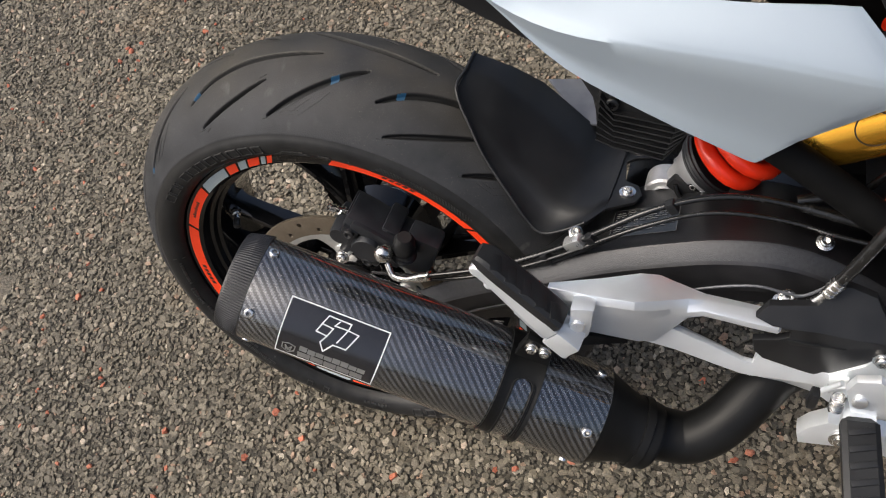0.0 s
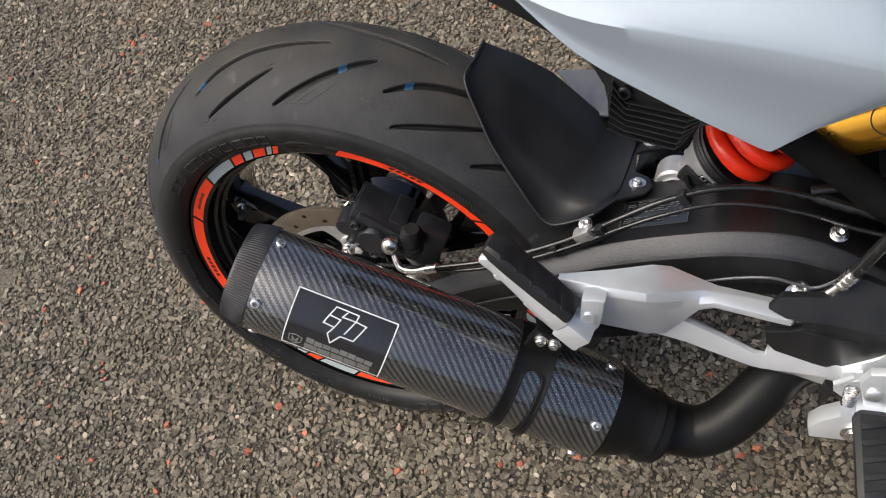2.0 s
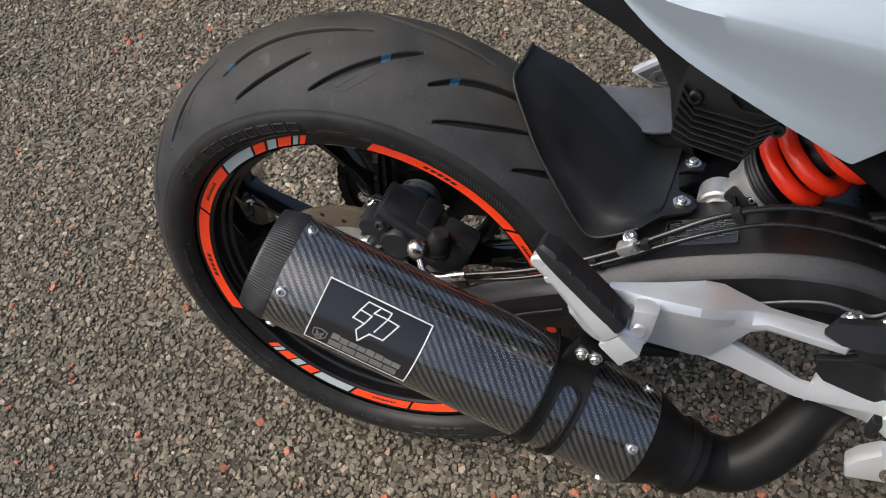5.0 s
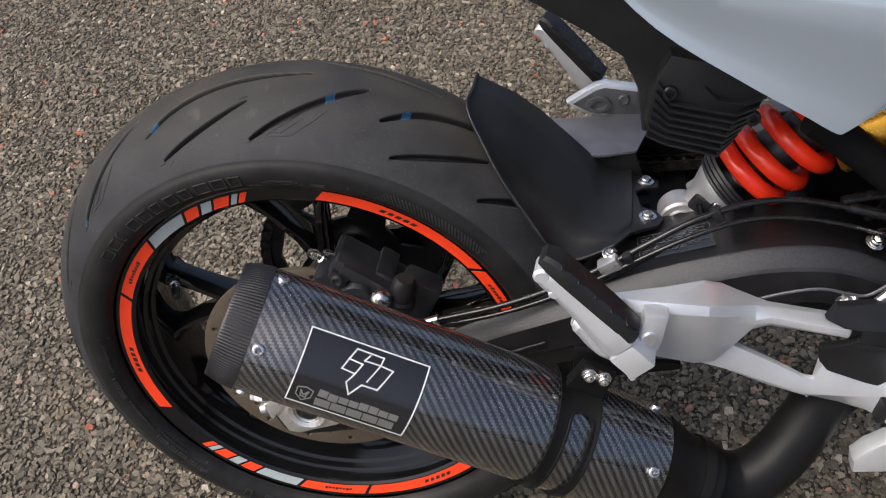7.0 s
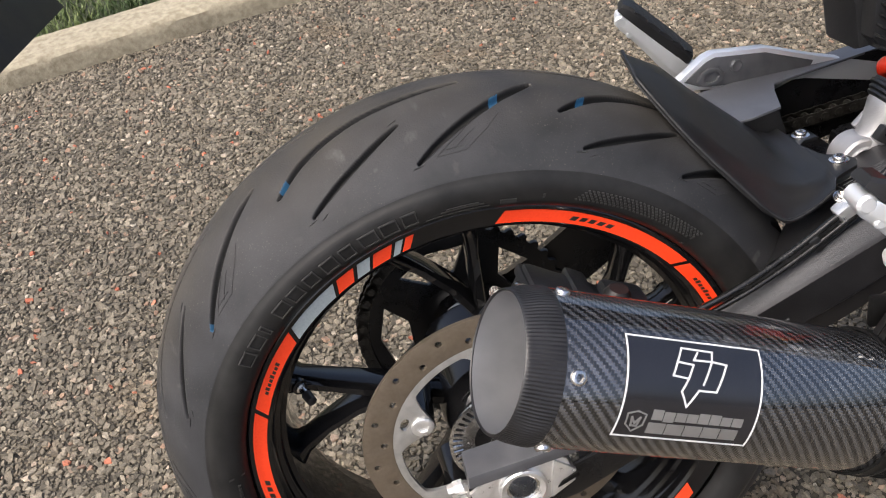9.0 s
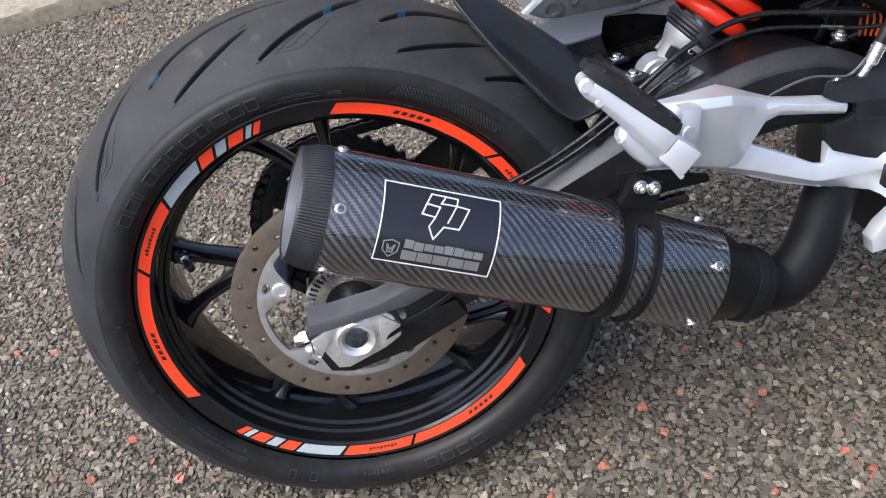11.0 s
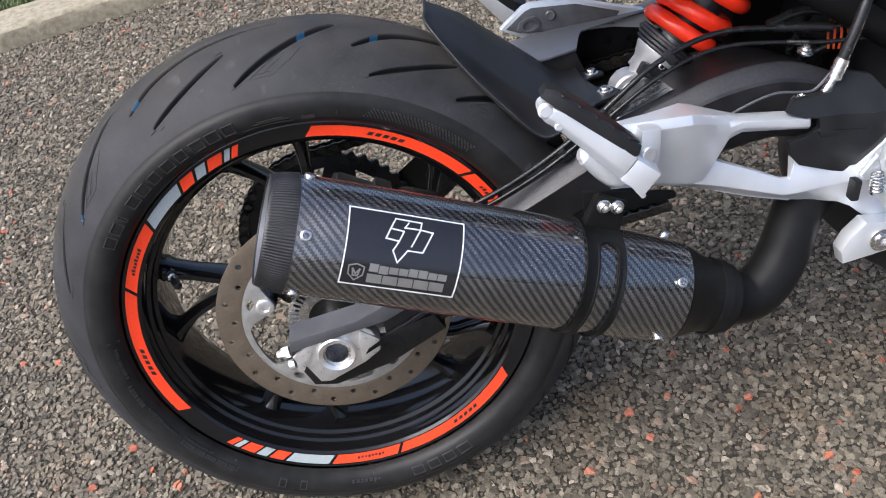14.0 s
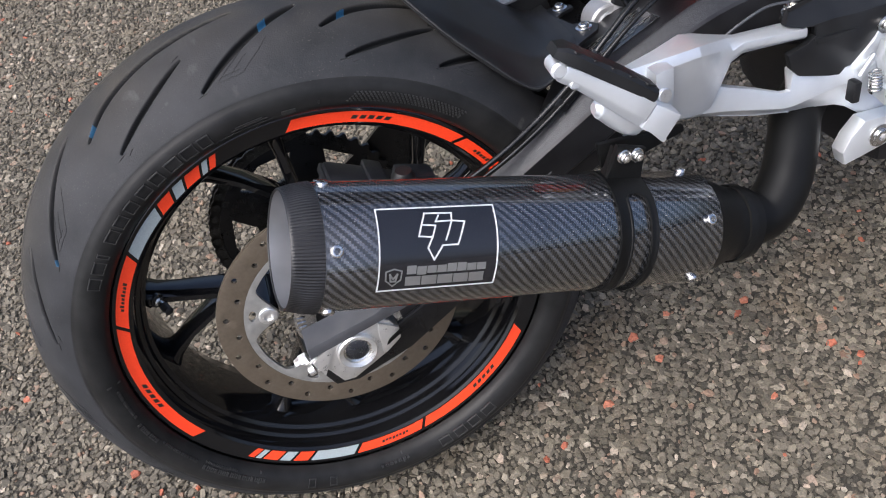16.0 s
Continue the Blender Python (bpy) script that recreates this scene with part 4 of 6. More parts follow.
RS = 0.0522


def cyl(s, deg, r):
    """A place on the silencer: along it, round it from the top towards the viewer, and out from its axis."""
    a = radians(deg)
    return Vector((s, -r * math.sin(a), r * math.cos(a)))


SILENCER = bike("silencer", lathe([(-0.0072, RS - 0.0015), (-0.0072, RS - 0.0003), (-0.0064, RS), (0.3545, RS), (0.3555, RS - 0.0005), (0.3555, RS - 0.002)], 96, "X", closed=True), CARBON, "carbon-fibre exhaust silencer with an emblem plate", 30, TUBE)
bm = bmesh.new()
loops = []
for s, r, ridge in ((-0.0063, RS - 0.001, 0), (-0.0071, RS + 0.0006, 0), (-0.0088, RS + 0.0006, 1), (-0.0198, RS - 0.0010, 1), (-0.0283, RS - 0.0034, 1), (-0.0308, RS - 0.0042, 0), (-0.0318, RS - 0.0052, 0), (-0.0310, RS - 0.0060, 0), (-0.0268, RS - 0.0058, 0)):
    loops.append([cyl(s, a * 360 / 480, r - (0.0007 if ridge and (a // 2) % 2 else 0)) for a in range(480)])
rings(bm, loops, caps=False)
part("end_cap", bm, CAPMETAL, SILENCER, "black knurled end cap with an open bore", 45)
part("bore_sleeve", lathe([(-0.0303, RS - 0.0062), (-0.0278, RS - 0.0066), (0.060, RS - 0.0105), (0.0605, 0.024), (0.150, 0.023), (0.150, 0.026), (0.062, 0.027), (0.062, RS - 0.008), (-0.0238, RS - 0.0056)], 96, "X", closed=True), BORE, SILENCER, "smooth grey inner sleeve")
part("bore_stop", lathe([(0.145, 0.0001), (0.145, 0.0245), (0.148, 0.0245), (0.148, 0.0001)], 32, "X"), MATTBLACK, SILENCER)
part("cone", lathe([(0.352, RS - 0.0005), (0.3575, RS - 0.0015), (0.361, RS - 0.004), (0.376, 0.0425), (0.388, 0.0378), (0.394, 0.0362), (0.400, 0.0358), (0.4005, 0.0378), (0.4085, 0.0382), (0.4095, 0.0358), (0.419, 0.0352), (0.4195, 0.0320), (0.423, 0.0315), (0.423, 0.02)], 64, "X"), MATT, SILENCER, "matt black tapered cone with a joint collar", 30)
for s, angles in ((0.0013, (-11, 61, 133, 205, 277)), (0.3425, (-20, 52, 124, 196, 268))):
    for a in angles:
        p = cyl(s, a, RS - 0.0004)
        part("rivet_screw", screw(facing(p, cyl(0, a, 1)), 0.0052, 0.0032, 0.0), STEEL, SILENCER)


def wrap(s, deg, lift):
    return cyl(s, deg, RS + lift)


def patch(s0, s1, d0, d1, lift, thick=0.0004, skew=0.0, bm=None):
    """A small strip laid round the tube."""
    bm = bm or bmesh.new()
    n = max(1, int(abs(d1 - d0) / 4) + 1)
    loops = []
    for q in range(n + 1):
        d = d0 + (d1 - d0) * q / n
        k = skew * q / n
        loops.append([wrap(s0 + k, d, lift), wrap(s0 + k, d, lift + thick), wrap(s1 + k, d, lift + thick), wrap(s1 + k, d, lift)])
    return rings(bm, loops)


BADGE = part("emblem_plate", patch(0.0335, 0.133, 27, 101, 0.0002, 0.0006), PLATE, SILENCER, "black emblem plate with pale border, mark and print")
for s0, s1, d0, d1 in ((0.0335, 0.0346, 27, 101), (0.1319, 0.133, 27, 101), (0.0335, 0.133, 27, 28.2), (0.0335, 0.133, 99.8, 101)):
    part("border", patch(s0, s1, d0, d1, 0.0008, 0.0003), PRINT, BADGE)


def stroke(pts, w=0.0011, closed=True):
    """A line of given width drawn on the plate, from places in metres along and round it."""
    bm = bmesh.new()
    pts = [Vector(p) for p in pts]
    n = len(pts)
    for q in range(n if closed else n - 1):
        p, r = pts[q], pts[(q + 1) % n]
        d = (r - p).normalized()
        p, r = p - d * w * 0.45, r + d * w * 0.45
        s = Vector((-d.y, d.x)) * w * 0.5
        steps = max(1, int((r - p).length / 0.004))
        loops = []
        for k in range(steps + 1):
            c = p + (r - p) * k / steps
            loops.append([wrap((c + s * sg).x, math.degrees((c + s * sg).y / RS), li) for sg, li in ((1, 0.0008), (1, 0.0012), (-1, 0.0012), (-1, 0.0008))])
        rings(bm, loops)
    return bm


def at_plate(u, v):
    """Places on the plate: u along from its rear edge, v down from its top edge, in metres."""
    return (0.0335 + u, radians(27) * RS + v)


for pts, ring in ((((0.0395, 0.0056), (0.0619, 0.0061), (0.0611, 0.0124), (0.0719, 0.0135), (0.0649, 0.0310), (0.0520, 0.0311), (0.0449, 0.0419), (0.0397, 0.0326), (0.0439, 0.0244), (0.0327, 0.0234), (0.0357, 0.0147)), True), (((0.0357, 0.0147), (0.0472, 0.0157), (0.0439, 0.0244)), False), (((0.0509, 0.0076), (0.0477, 0.0126), (0.0611, 0.0124)), False), (((0.0611, 0.0124), (0.0549, 0.0272)), False)):
    part("mark", stroke([at_plate(*p) for p in pts], 0.0012, ring), PRINT, BADGE, "pale outlined angular mark")
shield = [at_plate(*p) for p in ((0.006, 0.0495), (0.0125, 0.0475), (0.019, 0.0495), (0.0185, 0.0570), (0.0125, 0.0625), (0.0065, 0.0570))]
part("shield", stroke(shield, 0.0010), GREYPRINT, BADGE)
part("shield", stroke([at_plate(*p) for p in ((0.0095, 0.0520), (0.0125, 0.0560), (0.0155, 0.0520), (0.0145, 0.0580), (0.0105, 0.0580))], 0.0014), GREYPRINT, BADGE)
for q in range(8):
    u0, low = 0.0230 + q * 0.0084, (0.0525, 0.0535)[q == 1]
    part("print_bar", patch(0.0335 + u0, 0.0335 + u0 + 0.0077, 27 + math.degrees((0.0455 + 0.001 * (q in (1, 2, 3, 6, 7))) / RS), 27 + math.degrees(low / RS), 0.0008, 0.0003), GREYPRINT, BADGE)
for q in range(5):
    u0 = 0.0222 + q * 0.0134
    part("print_bar", patch(0.0335 + u0, 0.0335 + u0 + 0.0126, 27 + math.degrees(0.0547 / RS), 27 + math.degrees(0.0630 / RS), 0.0008, 0.0003, 0.0006), GREYPRINT, BADGE)
# clamp: one band with a long slot whose rims stand up, and the ears that carry it
bm = bmesh.new()
S0, SM, S1, HALF = 0.2475, 0.2690, 0.2855, 0.0093
for hoop in (0, 1):
    loops = []
    for q in range(181):
        d = -40 + q * 2
        f = min(1.0, max(0.0, (min(d - 22, 308 - d)) / 10.0))
        w = HALF * math.sqrt(max(0.0, 1 - (1 - f) ** 2))
        r = 0.0010 if f > 0 else 0.0
        if hoop == 0:
            a, b, ra, rb = S0, SM - w, 0.0004, r
        else:
            a, b, ra, rb = SM + w, S1, r, 0.0004
        loops.append([wrap(a, d, 0.0002), wrap(a, d, 0.0020 + ra), wrap(a + 0.0015, d, 0.0020 + ra), wrap(a + 0.0021, d, 0.0020), wrap(b - 0.0021, d, 0.0020), wrap(b - 0.0015, d, 0.0020 + rb), wrap(b, d, 0.0020 + rb), wrap(b, d, 0.0002)])
    rings(bm, loops)
CLAMP = part("clamp_band", bm, MATT, SILENCER, "black slotted hanger clamp", 40)
ear = [(-0.0165, 0.0), (0.0190, 0.0), (0.0165, 0.014), (0.0150, 0.030), (-0.0140, 0.032), (-0.0150, 0.014)]
part("ear", plate(ear, [], 0.006, lambda u, v, w: Vector((SM + u - 0.0015, -0.001 + w, RS + 0.001 + v)), 0.001), MATT, CLAMP)
part("ear", plate(ear, [], 0.006, lambda u, v, w: Vector((SM + u * 0.9 - 0.0015, 0.007 + w, RS + 0.001 + v * 0.85)), 0.001), MATT, CLAMP)
inv = TUBE.inverted()
for p in ((0.2818, -0.2235, 0.1530), (0.2939, -0.2250, 0.1490)):
    q = inv @ Vector(p)
    part("clamp_bolt", screw(facing((q.x, -0.0015, q.z), (0, -1, 0.05)), 0.0050, 0.0045, 0.0066), STEEL, CLAMP)

loops = []
for x, y, z0, z1 in ((0.270, -0.200, 0.130, 0.1565), (0.307, -0.199, 0.127, 0.1485), (0.336, -0.190, 0.1235, 0.1365), (0.364, -0.178, 0.1175, 0.1240)):
    loops.append([Vector((x, y, z1)), Vector((x, y, z0)), Vector((x, y + 0.006, z0)), Vector((x, y + 0.006, z1))])
bike("silencer_bracket", soft_edges(rings(bmesh.new(), loops), 0.0012), MATT, "matt black bracket holding the silencer to the hanger")

# exhaust pipe rising to the engine
bike("exhaust_pipe", tube([(0.368, -0.207, 0.0235), (0.395, -0.2045, 0.0085), (0.425, -0.2025, 0.003), (0.447, -0.1975, 0.0130), (0.467, -0.185, 0.0295), (0.488, -0.164, 0.0475), (0.509, -0.140, 0.0570), (0.56, -0.10, 0.060)], [0.0285, 0.0276, 0.0262, 0.0255, 0.0255, 0.0255], 36, 8), MATT, "matt black exhaust pipe elbow", 40)

# -- hanger plate and pegs --
def hang_ring(x, front, back):
    """A section of the cast hanger: its front edges from top to bottom, closed along its flat back."""
    return [Vector((x, y, z)) for y, z in (*front, (back, front[-1][1] + 0.001), (back, front[0][1] - 0.001))]


# top edge, crease above and below the bright fold, rib, foot of the boss, bottom edge
upper = [
    (0.297, ((-0.2030, 0.2195), (-0.2045, 0.2190), (-0.208, 0.2090), (-0.2050, 0.188), (-0.2045, 0.185), (-0.2005, 0.160), (-0.194, 0.152)), -0.1975),
    (0.340, ((-0.1840, 0.2135), (-0.2040, 0.2150), (-0.2068, 0.2060), (-0.2025, 0.186), (-0.2020, 0.183), (-0.1925, 0.146), (-0.187, 0.141)), -0.1800),
    (0.374, ((-0.1690, 0.2100), (-0.2020, 0.2115), (-0.2046, 0.2030), (-0.1985, 0.184), (-0.1980, 0.181), (-0.1865, 0.1345), (-0.182, 0.130)), -0.1650),
    (0.390, ((-0.167, 0.2018), (-0.1920, 0.2045), (-0.1970, 0.1965), (-0.1915, 0.180), (-0.1910, 0.1775), (-0.1830, 0.1345), (-0.178, 0.130)), -0.157),
    (0.403, ((-0.166, 0.1957), (-0.1825, 0.1975), (-0.1855, 0.1880), (-0.1835, 0.179), (-0.1835, 0.1765), (-0.1790, 0.148), (-0.174, 0.143)), -0.157),
    (0.418, ((-0.1655, 0.1890), (-0.1720, 0.1900), (-0.1760, 0.1855), (-0.1805, 0.1812), (-0.1805, 0.1750), (-0.1760, 0.1670), (-0.171, 0.1645)), -0.157),
    (0.4312, ((-0.165, 0.1835), (-0.1660, 0.1840), (-0.1700, 0.1835), (-0.1780, 0.1826), (-0.1780, 0.1758), (-0.1740, 0.1700), (-0.170, 0.1690)), -0.157),
    (0.4784, ((-0.161, 0.1750), (-0.1630, 0.1755), (-0.1680, 0.1745), (-0.1770, 0.1725), (-0.1770, 0.1655), (-0.1730, 0.1615), (-0.169, 0.1605)), -0.156),
    (0.4965, ((-0.160, 0.1705), (-0.1620, 0.1708), (-0.1670, 0.1700), (-0.1755, 0.1685), (-0.1755, 0.1610), (-0.1720, 0.1575), (-0.168, 0.1565)), -0.156),
    (0.4990, ((-0.161, 0.1695), (-0.1630, 0.1695), (-0.1660, 0.1690), (-0.1725, 0.1670), (-0.1725, 0.1620), (-0.1705, 0.1590), (-0.168, 0.1580)), -0.157),
]
# top edge, top of the face, lower bevel line, bottom edge
lower = [
    (0.345, ((-0.175, 0.160), (-0.180, 0.160), (-0.1860, 0.1415), (-0.1700, 0.1340)), -0.160),
    (0.364, ((-0.172, 0.160), (-0.178, 0.160), (-0.1840, 0.1370), (-0.1660, 0.1270)), -0.158),
    (0.395, ((-0.166, 0.155), (-0.176, 0.155), (-0.1800, 0.1250), (-0.1640, 0.1130)), -0.157),
    (0.409, ((-0.1695, 0.1450), (-0.1745, 0.1440), (-0.1785, 0.1195), (-0.1640, 0.1070)), -0.1665),
    (0.444, ((-0.1690, 0.1262), (-0.1735, 0.1255), (-0.1775, 0.1050), (-0.1640, 0.0920)), -0.1665),
    (0.4706, ((-0.1680, 0.1102), (-0.1725, 0.1095), (-0.1765, 0.0940), (-0.1640, 0.0830)), -0.1665),
    (0.480, ((-0.1675, 0.1082), (-0.1720, 0.1075), (-0.1760, 0.0925), (-0.1640, 0.0800)), -0.1665),
    (0.4853, ((-0.160, 0.1260), (-0.1700, 0.1250), (-0.1755, 0.0920), (-0.1640, 0.0790)), -0.156),
    (0.510, ((-0.158, 0.1250), (-0.1680, 0.1240), (-0.1750, 0.0920), (-0.1630, 0.0720)), -0.154),
    (0.535, ((-0.158, 0.1100), (-0.1690, 0.1080), (-0.1750, 0.0920), (-0.1630, 0.0640)), -0.154),
    (0.548, ((-0.158, 0.1080), (-0.1720, 0.1060), (-0.1770, 0.0915), (-0.1630, 0.0560)), -0.154),
    (0.575, ((-0.156, 0.1250), (-0.1690, 0.1230), (-0.1740, 0.0860), (-0.1620, 0.0300)), -0.152),
    (0.600, ((-0.152, 0.1600), (-0.1620, 0.1580), (-0.1700, 0.0800), (-0.1600, 0.0200)), -0.148),
    (0.660, ((-0.145, 0.2100), (-0.1550, 0.2080), (-0.1650, 0.0800), (-0.1600, 0.0200)), -0.142),
]
HANGER = bike("footrest_hanger", soft_edges(rings(bmesh.new(), [hang_ring(*q) for q in upper]), 0.0007), SILVER, "silver cast footrest hanger with an open window", 26)
part("lower_limb", soft_edges(rings(bmesh.new(), [hang_ring(*q) for q in lower]), 0.0010), SILVER, HANGER, smooth=26)
part("lug", plate([(0.3125, 0.178), (0.3170, 0.1715), (0.3270, 0.1665), (0.3350, 0.1760), (0.3385, 0.1900), (0.3410, 0.2120), (0.3330, 0.2150), (0.3215, 0.2160), (0.3190, 0.1960)], [], 0.018, lambda u, v, w: Vector((u, -0.2225 + w + (u - 0.327) * 0.25, v)), 0.0030), SILVER, HANGER)
part("pivot_pin", lathe([(0, 0.0001), (0, 0.0068), (0.0022, 0.0068), (0.003, 0.0058), (0.003, 0.0001)], 24, "Z", None, facing((0.3265, -0.2225, 0.1935), (0.15, -1, 0.1))), ALLOY, HANGER)


def peg_frame(p0, p1, up):
    """A frame along a peg: X to its tip, Z towards its tread."""
    x = (Vector(p1) - Vector(p0)).normalized()
    z = (Vector(up) - x * Vector(up).dot(x)).normalized()
    return Matrix.Translation(p0) @ Matrix((x, z.cross(x), z)).transposed().to_4x4()


def pillion_peg(parent_name, frame, label):
    loops = []
    for s, w, z0, z1 in ((0.0150, 0.0135, -0.021, 0.005), (0.030, 0.0140, -0.0195, 0.005), (0.060, 0.0130, -0.0155, 0.004), (0.088, 0.0116, -0.0125, 0.004), (0.100, 0.0112, -0.0130, 0.003), (0.110, 0.0085, -0.0095, 0.001)):
        loops.append([Vector((s, a * w, b)) for a, b in ((-1, z1), (1, z1), (1, z0 * 0.55), (0.65, z0), (-0.65, z0), (-1, z0 * 0.55))])
    bm = rings(bmesh.new(), loops)
    bmesh.ops.bevel(bm, geom=bm.edges[:], offset=0.0016, segments=2, affect="EDGES", profile=0.6)
    body = bike(parent_name, bm, SILVER, label, 35, frame)
    bm = bmesh.new()
    loops = []
    for s, w, h in ((0.0165, 0.0120, 0.011), (0.0185, 0.0135, 0.0145), (0.050, 0.0140, 0.0160), (0.090, 0.0138, 0.0160), (0.108, 0.0128, 0.0160), (0.1165, 0.0100, 0.0120)):
        loops.append([Vector((s, a * w, b)) for a, b in ((-1, 0.004), (-1, h - 0.003), (-0.75, h), (0.75, h), (1, h - 0.003), (1, 0.004))])
    rings(bm, loops)
    rub = part("tread_rubber", bm, PLASTIC, body, "black rubber tread", 30)
    for q in range(5):
        part("tread_bar", box((0.030 + q * 0.0175, 0.0035, 0.0152), (0.012, 0.0165, 0.0018), (0, 2, 24), 0.0008), PLASTIC, rub)
    part("tip_boss", lathe([(-0.0112, 0.001), (-0.0112, 0.0050), (-0.0095, 0.0072), (0.0095, 0.0072), (0.0112, 0.0050), (0.0112, 0.001)], 18, "Y", None, Matrix.Translation((0.1055, 0, -0.0035))), SILVER, body)
    part("tip_boss", lathe([(-0.0112, 0.001), (-0.0112, 0.0030), (-0.0098, 0.0046), (0.0098, 0.0046), (0.0112, 0.0030), (0.0112, 0.001)], 16, "Y", None, Matrix.Translation((0.0880, 0, -0.0085))), SILVER, body)
    part("root_block", box((0.0012, 0, -0.0088), (0.0265, 0.0258, 0.0245), (0, 0, 0), 0.0022), SILVER, body)
    part("root_tab", box((-0.0070, -0.002, -0.0215), (0.018, 0.021, 0.005), (0, -14, 0), 0.0018), SILVER, body)
    return body


PEG = pillion_peg("pillion_peg", peg_frame((0.322, -0.2275, 0.1865), (0.2485, -0.2175, 0.2535), (0.67, -0.06, 0.743)), "silver folding pillion peg with a black rubber tread")
hook = [Vector(p) for p in ((0.302, -0.212, 0.170), (0.2945, -0.214, 0.1765), (0.2860, -0.215, 0.1850), (0.2785, -0.215, 0.1945), (0.2715, -0.215, 0.2015), (0.2665, -0.215, 0.2035))]
part("luggage_hook", tube(hook, [0.0095, 0.0105, 0.0100, 0.0095, 0.0088, 0.0050], 16, 6), SILVER, HANGER)
# far side: hanger tip and peg
LEFT = bike("far_footrest_hanger", plate([(0.260, 0.216), (0.290, 0.237), (0.300, 0.240), (0.356, 0.234), (0.41, 0.214), (0.50, 0.185), (0.50, 0.165), (0.40, 0.190), (0.330, 0.196), (0.280, 0.203)], [], 0.014, side(0.135), 0.003), SILVER, "silver cast footrest hanger on the far side")
part("inset_face", plate([(0.267, 0.2155), (0.292, 0.2325), (0.301, 0.2350), (0.355, 0.2290), (0.408, 0.2090), (0.400, 0.1950), (0.330, 0.2000), (0.283, 0.2075)], [], 0.003, side(0.1335), 0.0008), PRIMER, LEFT)
part("recess", plate([(0.280, 0.213), (0.284, 0.221), (0.293, 0.226), (0.304, 0.225), (0.310, 0.217), (0.306, 0.209), (0.295, 0.206), (0.285, 0.208)], [[(0.287, 0.214), (0.290, 0.219), (0.296, 0.2215), (0.302, 0.220), (0.304, 0.216), (0.301, 0.212), (0.295, 0.2105), (0.290, 0.211)]], 0.004, side(0.1305), 0.001), PRIMER, LEFT)
part("boss", lathe([(0.1305, 0.003), (0.1300, 0.0050), (0.1312, 0.0066), (0.136, 0.0070)], 20, "Y", None, Matrix.Translation((0.3225, 0, 0.2225))), PRIMER, LEFT)
pillion_peg("far_pillion_peg", peg_frame((0.308, 0.200, 0.2000), (0.245, 0.212, 0.2620), (0.67, -0.35, 0.65)), "silver folding pillion peg on the far side")

# heel guard: black plastic over the hanger
heel_low = [(0.4762, 0.1490), (0.499, 0.1520), (0.507, 0.1560), (0.507, 0.1655), (0.4917, 0.1710), (0.530, 0.1660), (0.558, 0.1590), (0.596, 0.1510), (0.5945, 0.1400), (0.5825, 0.1296), (0.5497, 0.1052), (0.5372, 0.0994), (0.4875, 0.1222), (0.479, 0.1330)]
heel_top = [(0.4917, 0.1702), (0.4760, 0.1790), (0.4860, 0.1890), (0.526, 0.1880), (0.5430, 0.2040), (0.5525, 0.2030), (0.5745, 0.1935), (0.5965, 0.1515), (0.558, 0.1585), (0.530, 0.1652)]


def heel_face(u, v, w):
    """The guard's outer face; above its fold it leans back over the hanger."""
    fold = 0.1710 - (u - 0.4917) * 0.190
    return Vector((u, -0.1765 + (u - 0.48) * 0.10 + max(0.0, v - fold) * 0.72 + w, v - max(0.0, v - fold) * 0.25))


GUARD = bike("heel_guard", plate(heel_low, [], 0.008, heel_face, 0.0012), PLASTIC, "black plastic heel guard with a folded step", 24)
part("upper_face", plate(heel_top, [], 0.008, heel_face, 0.0012), PLASTIC, GUARD, smooth=24)
part("fold", plate([(0.505, 0.1545), (0.530, 0.1490), (0.556, 0.1440), (0.530, 0.1450), (0.508, 0.1475)], [], 0.004, lambda u, v, w: heel_face(u, v, w - 0.0016), 0.001), PLASTIC, GUARD)
part("guard_bolt", screw(facing((0.5875, -0.1665, 0.1335), (0, -1, 0)), 0.0066, 0.005, 0.009), STEEL, GUARD)
part("hanger_bolt", screw(facing((0.5018, -0.145, 0.1765), (0, -0.5, 1)), 0.0055, 0.0045, 0.0078), STEEL, HANGER)

# rider's peg, pointing out of the machine, on its bracket
RP = peg_frame((0.576, -0.195, 0.078), (0.583, -0.300, 0.066), (0, 0, 1))
loops = []
for s, w, z0, z1 in ((-0.02, 0.010, -0.012, 0.010), (0.0, 0.014, -0.014, 0.010), (0.012, 0.014, -0.012, 0.008), (0.090, 0.012, -0.008, 0.006), (0.098, 0.009, -0.006, 0.005)):
    loops.append([Vector((s, a * w, b)) for a, b in ((-1, z1), (1, z1), (1, z0 * 0.5), (0.6, z0), (-0.6, z0), (-1, z0 * 0.5))])
RIDER = bike("rider_peg", rings(bmesh.new(), loops), SILVER, "silver rider footpeg with a ribbed black rubber", 35, RP)
loops = []
for s, w, h in ((0.004, 0.013, 0.010), (0.010, 0.0165, 0.014), (0.090, 0.0165, 0.013), (0.100, 0.013, 0.009)):
    loops.append([Vector((s, a * w, b)) for a, b in ((-1, 0.002), (-1, h - 0.003), (-0.7, h), (0.7, h), (1, h - 0.003), (1, 0.002))])
rr = part("tread_rubber", rings(bmesh.new(), loops), PLASTIC, RIDER, "black ribbed rubber tread", 30)
for q in range(5):
    part("tread_bar", box((0.020 + q * 0.016, 0, 0.0145), (0.006, 0.024, 0.003), (0, 12, 14), 0.001), PLASTIC, rr)
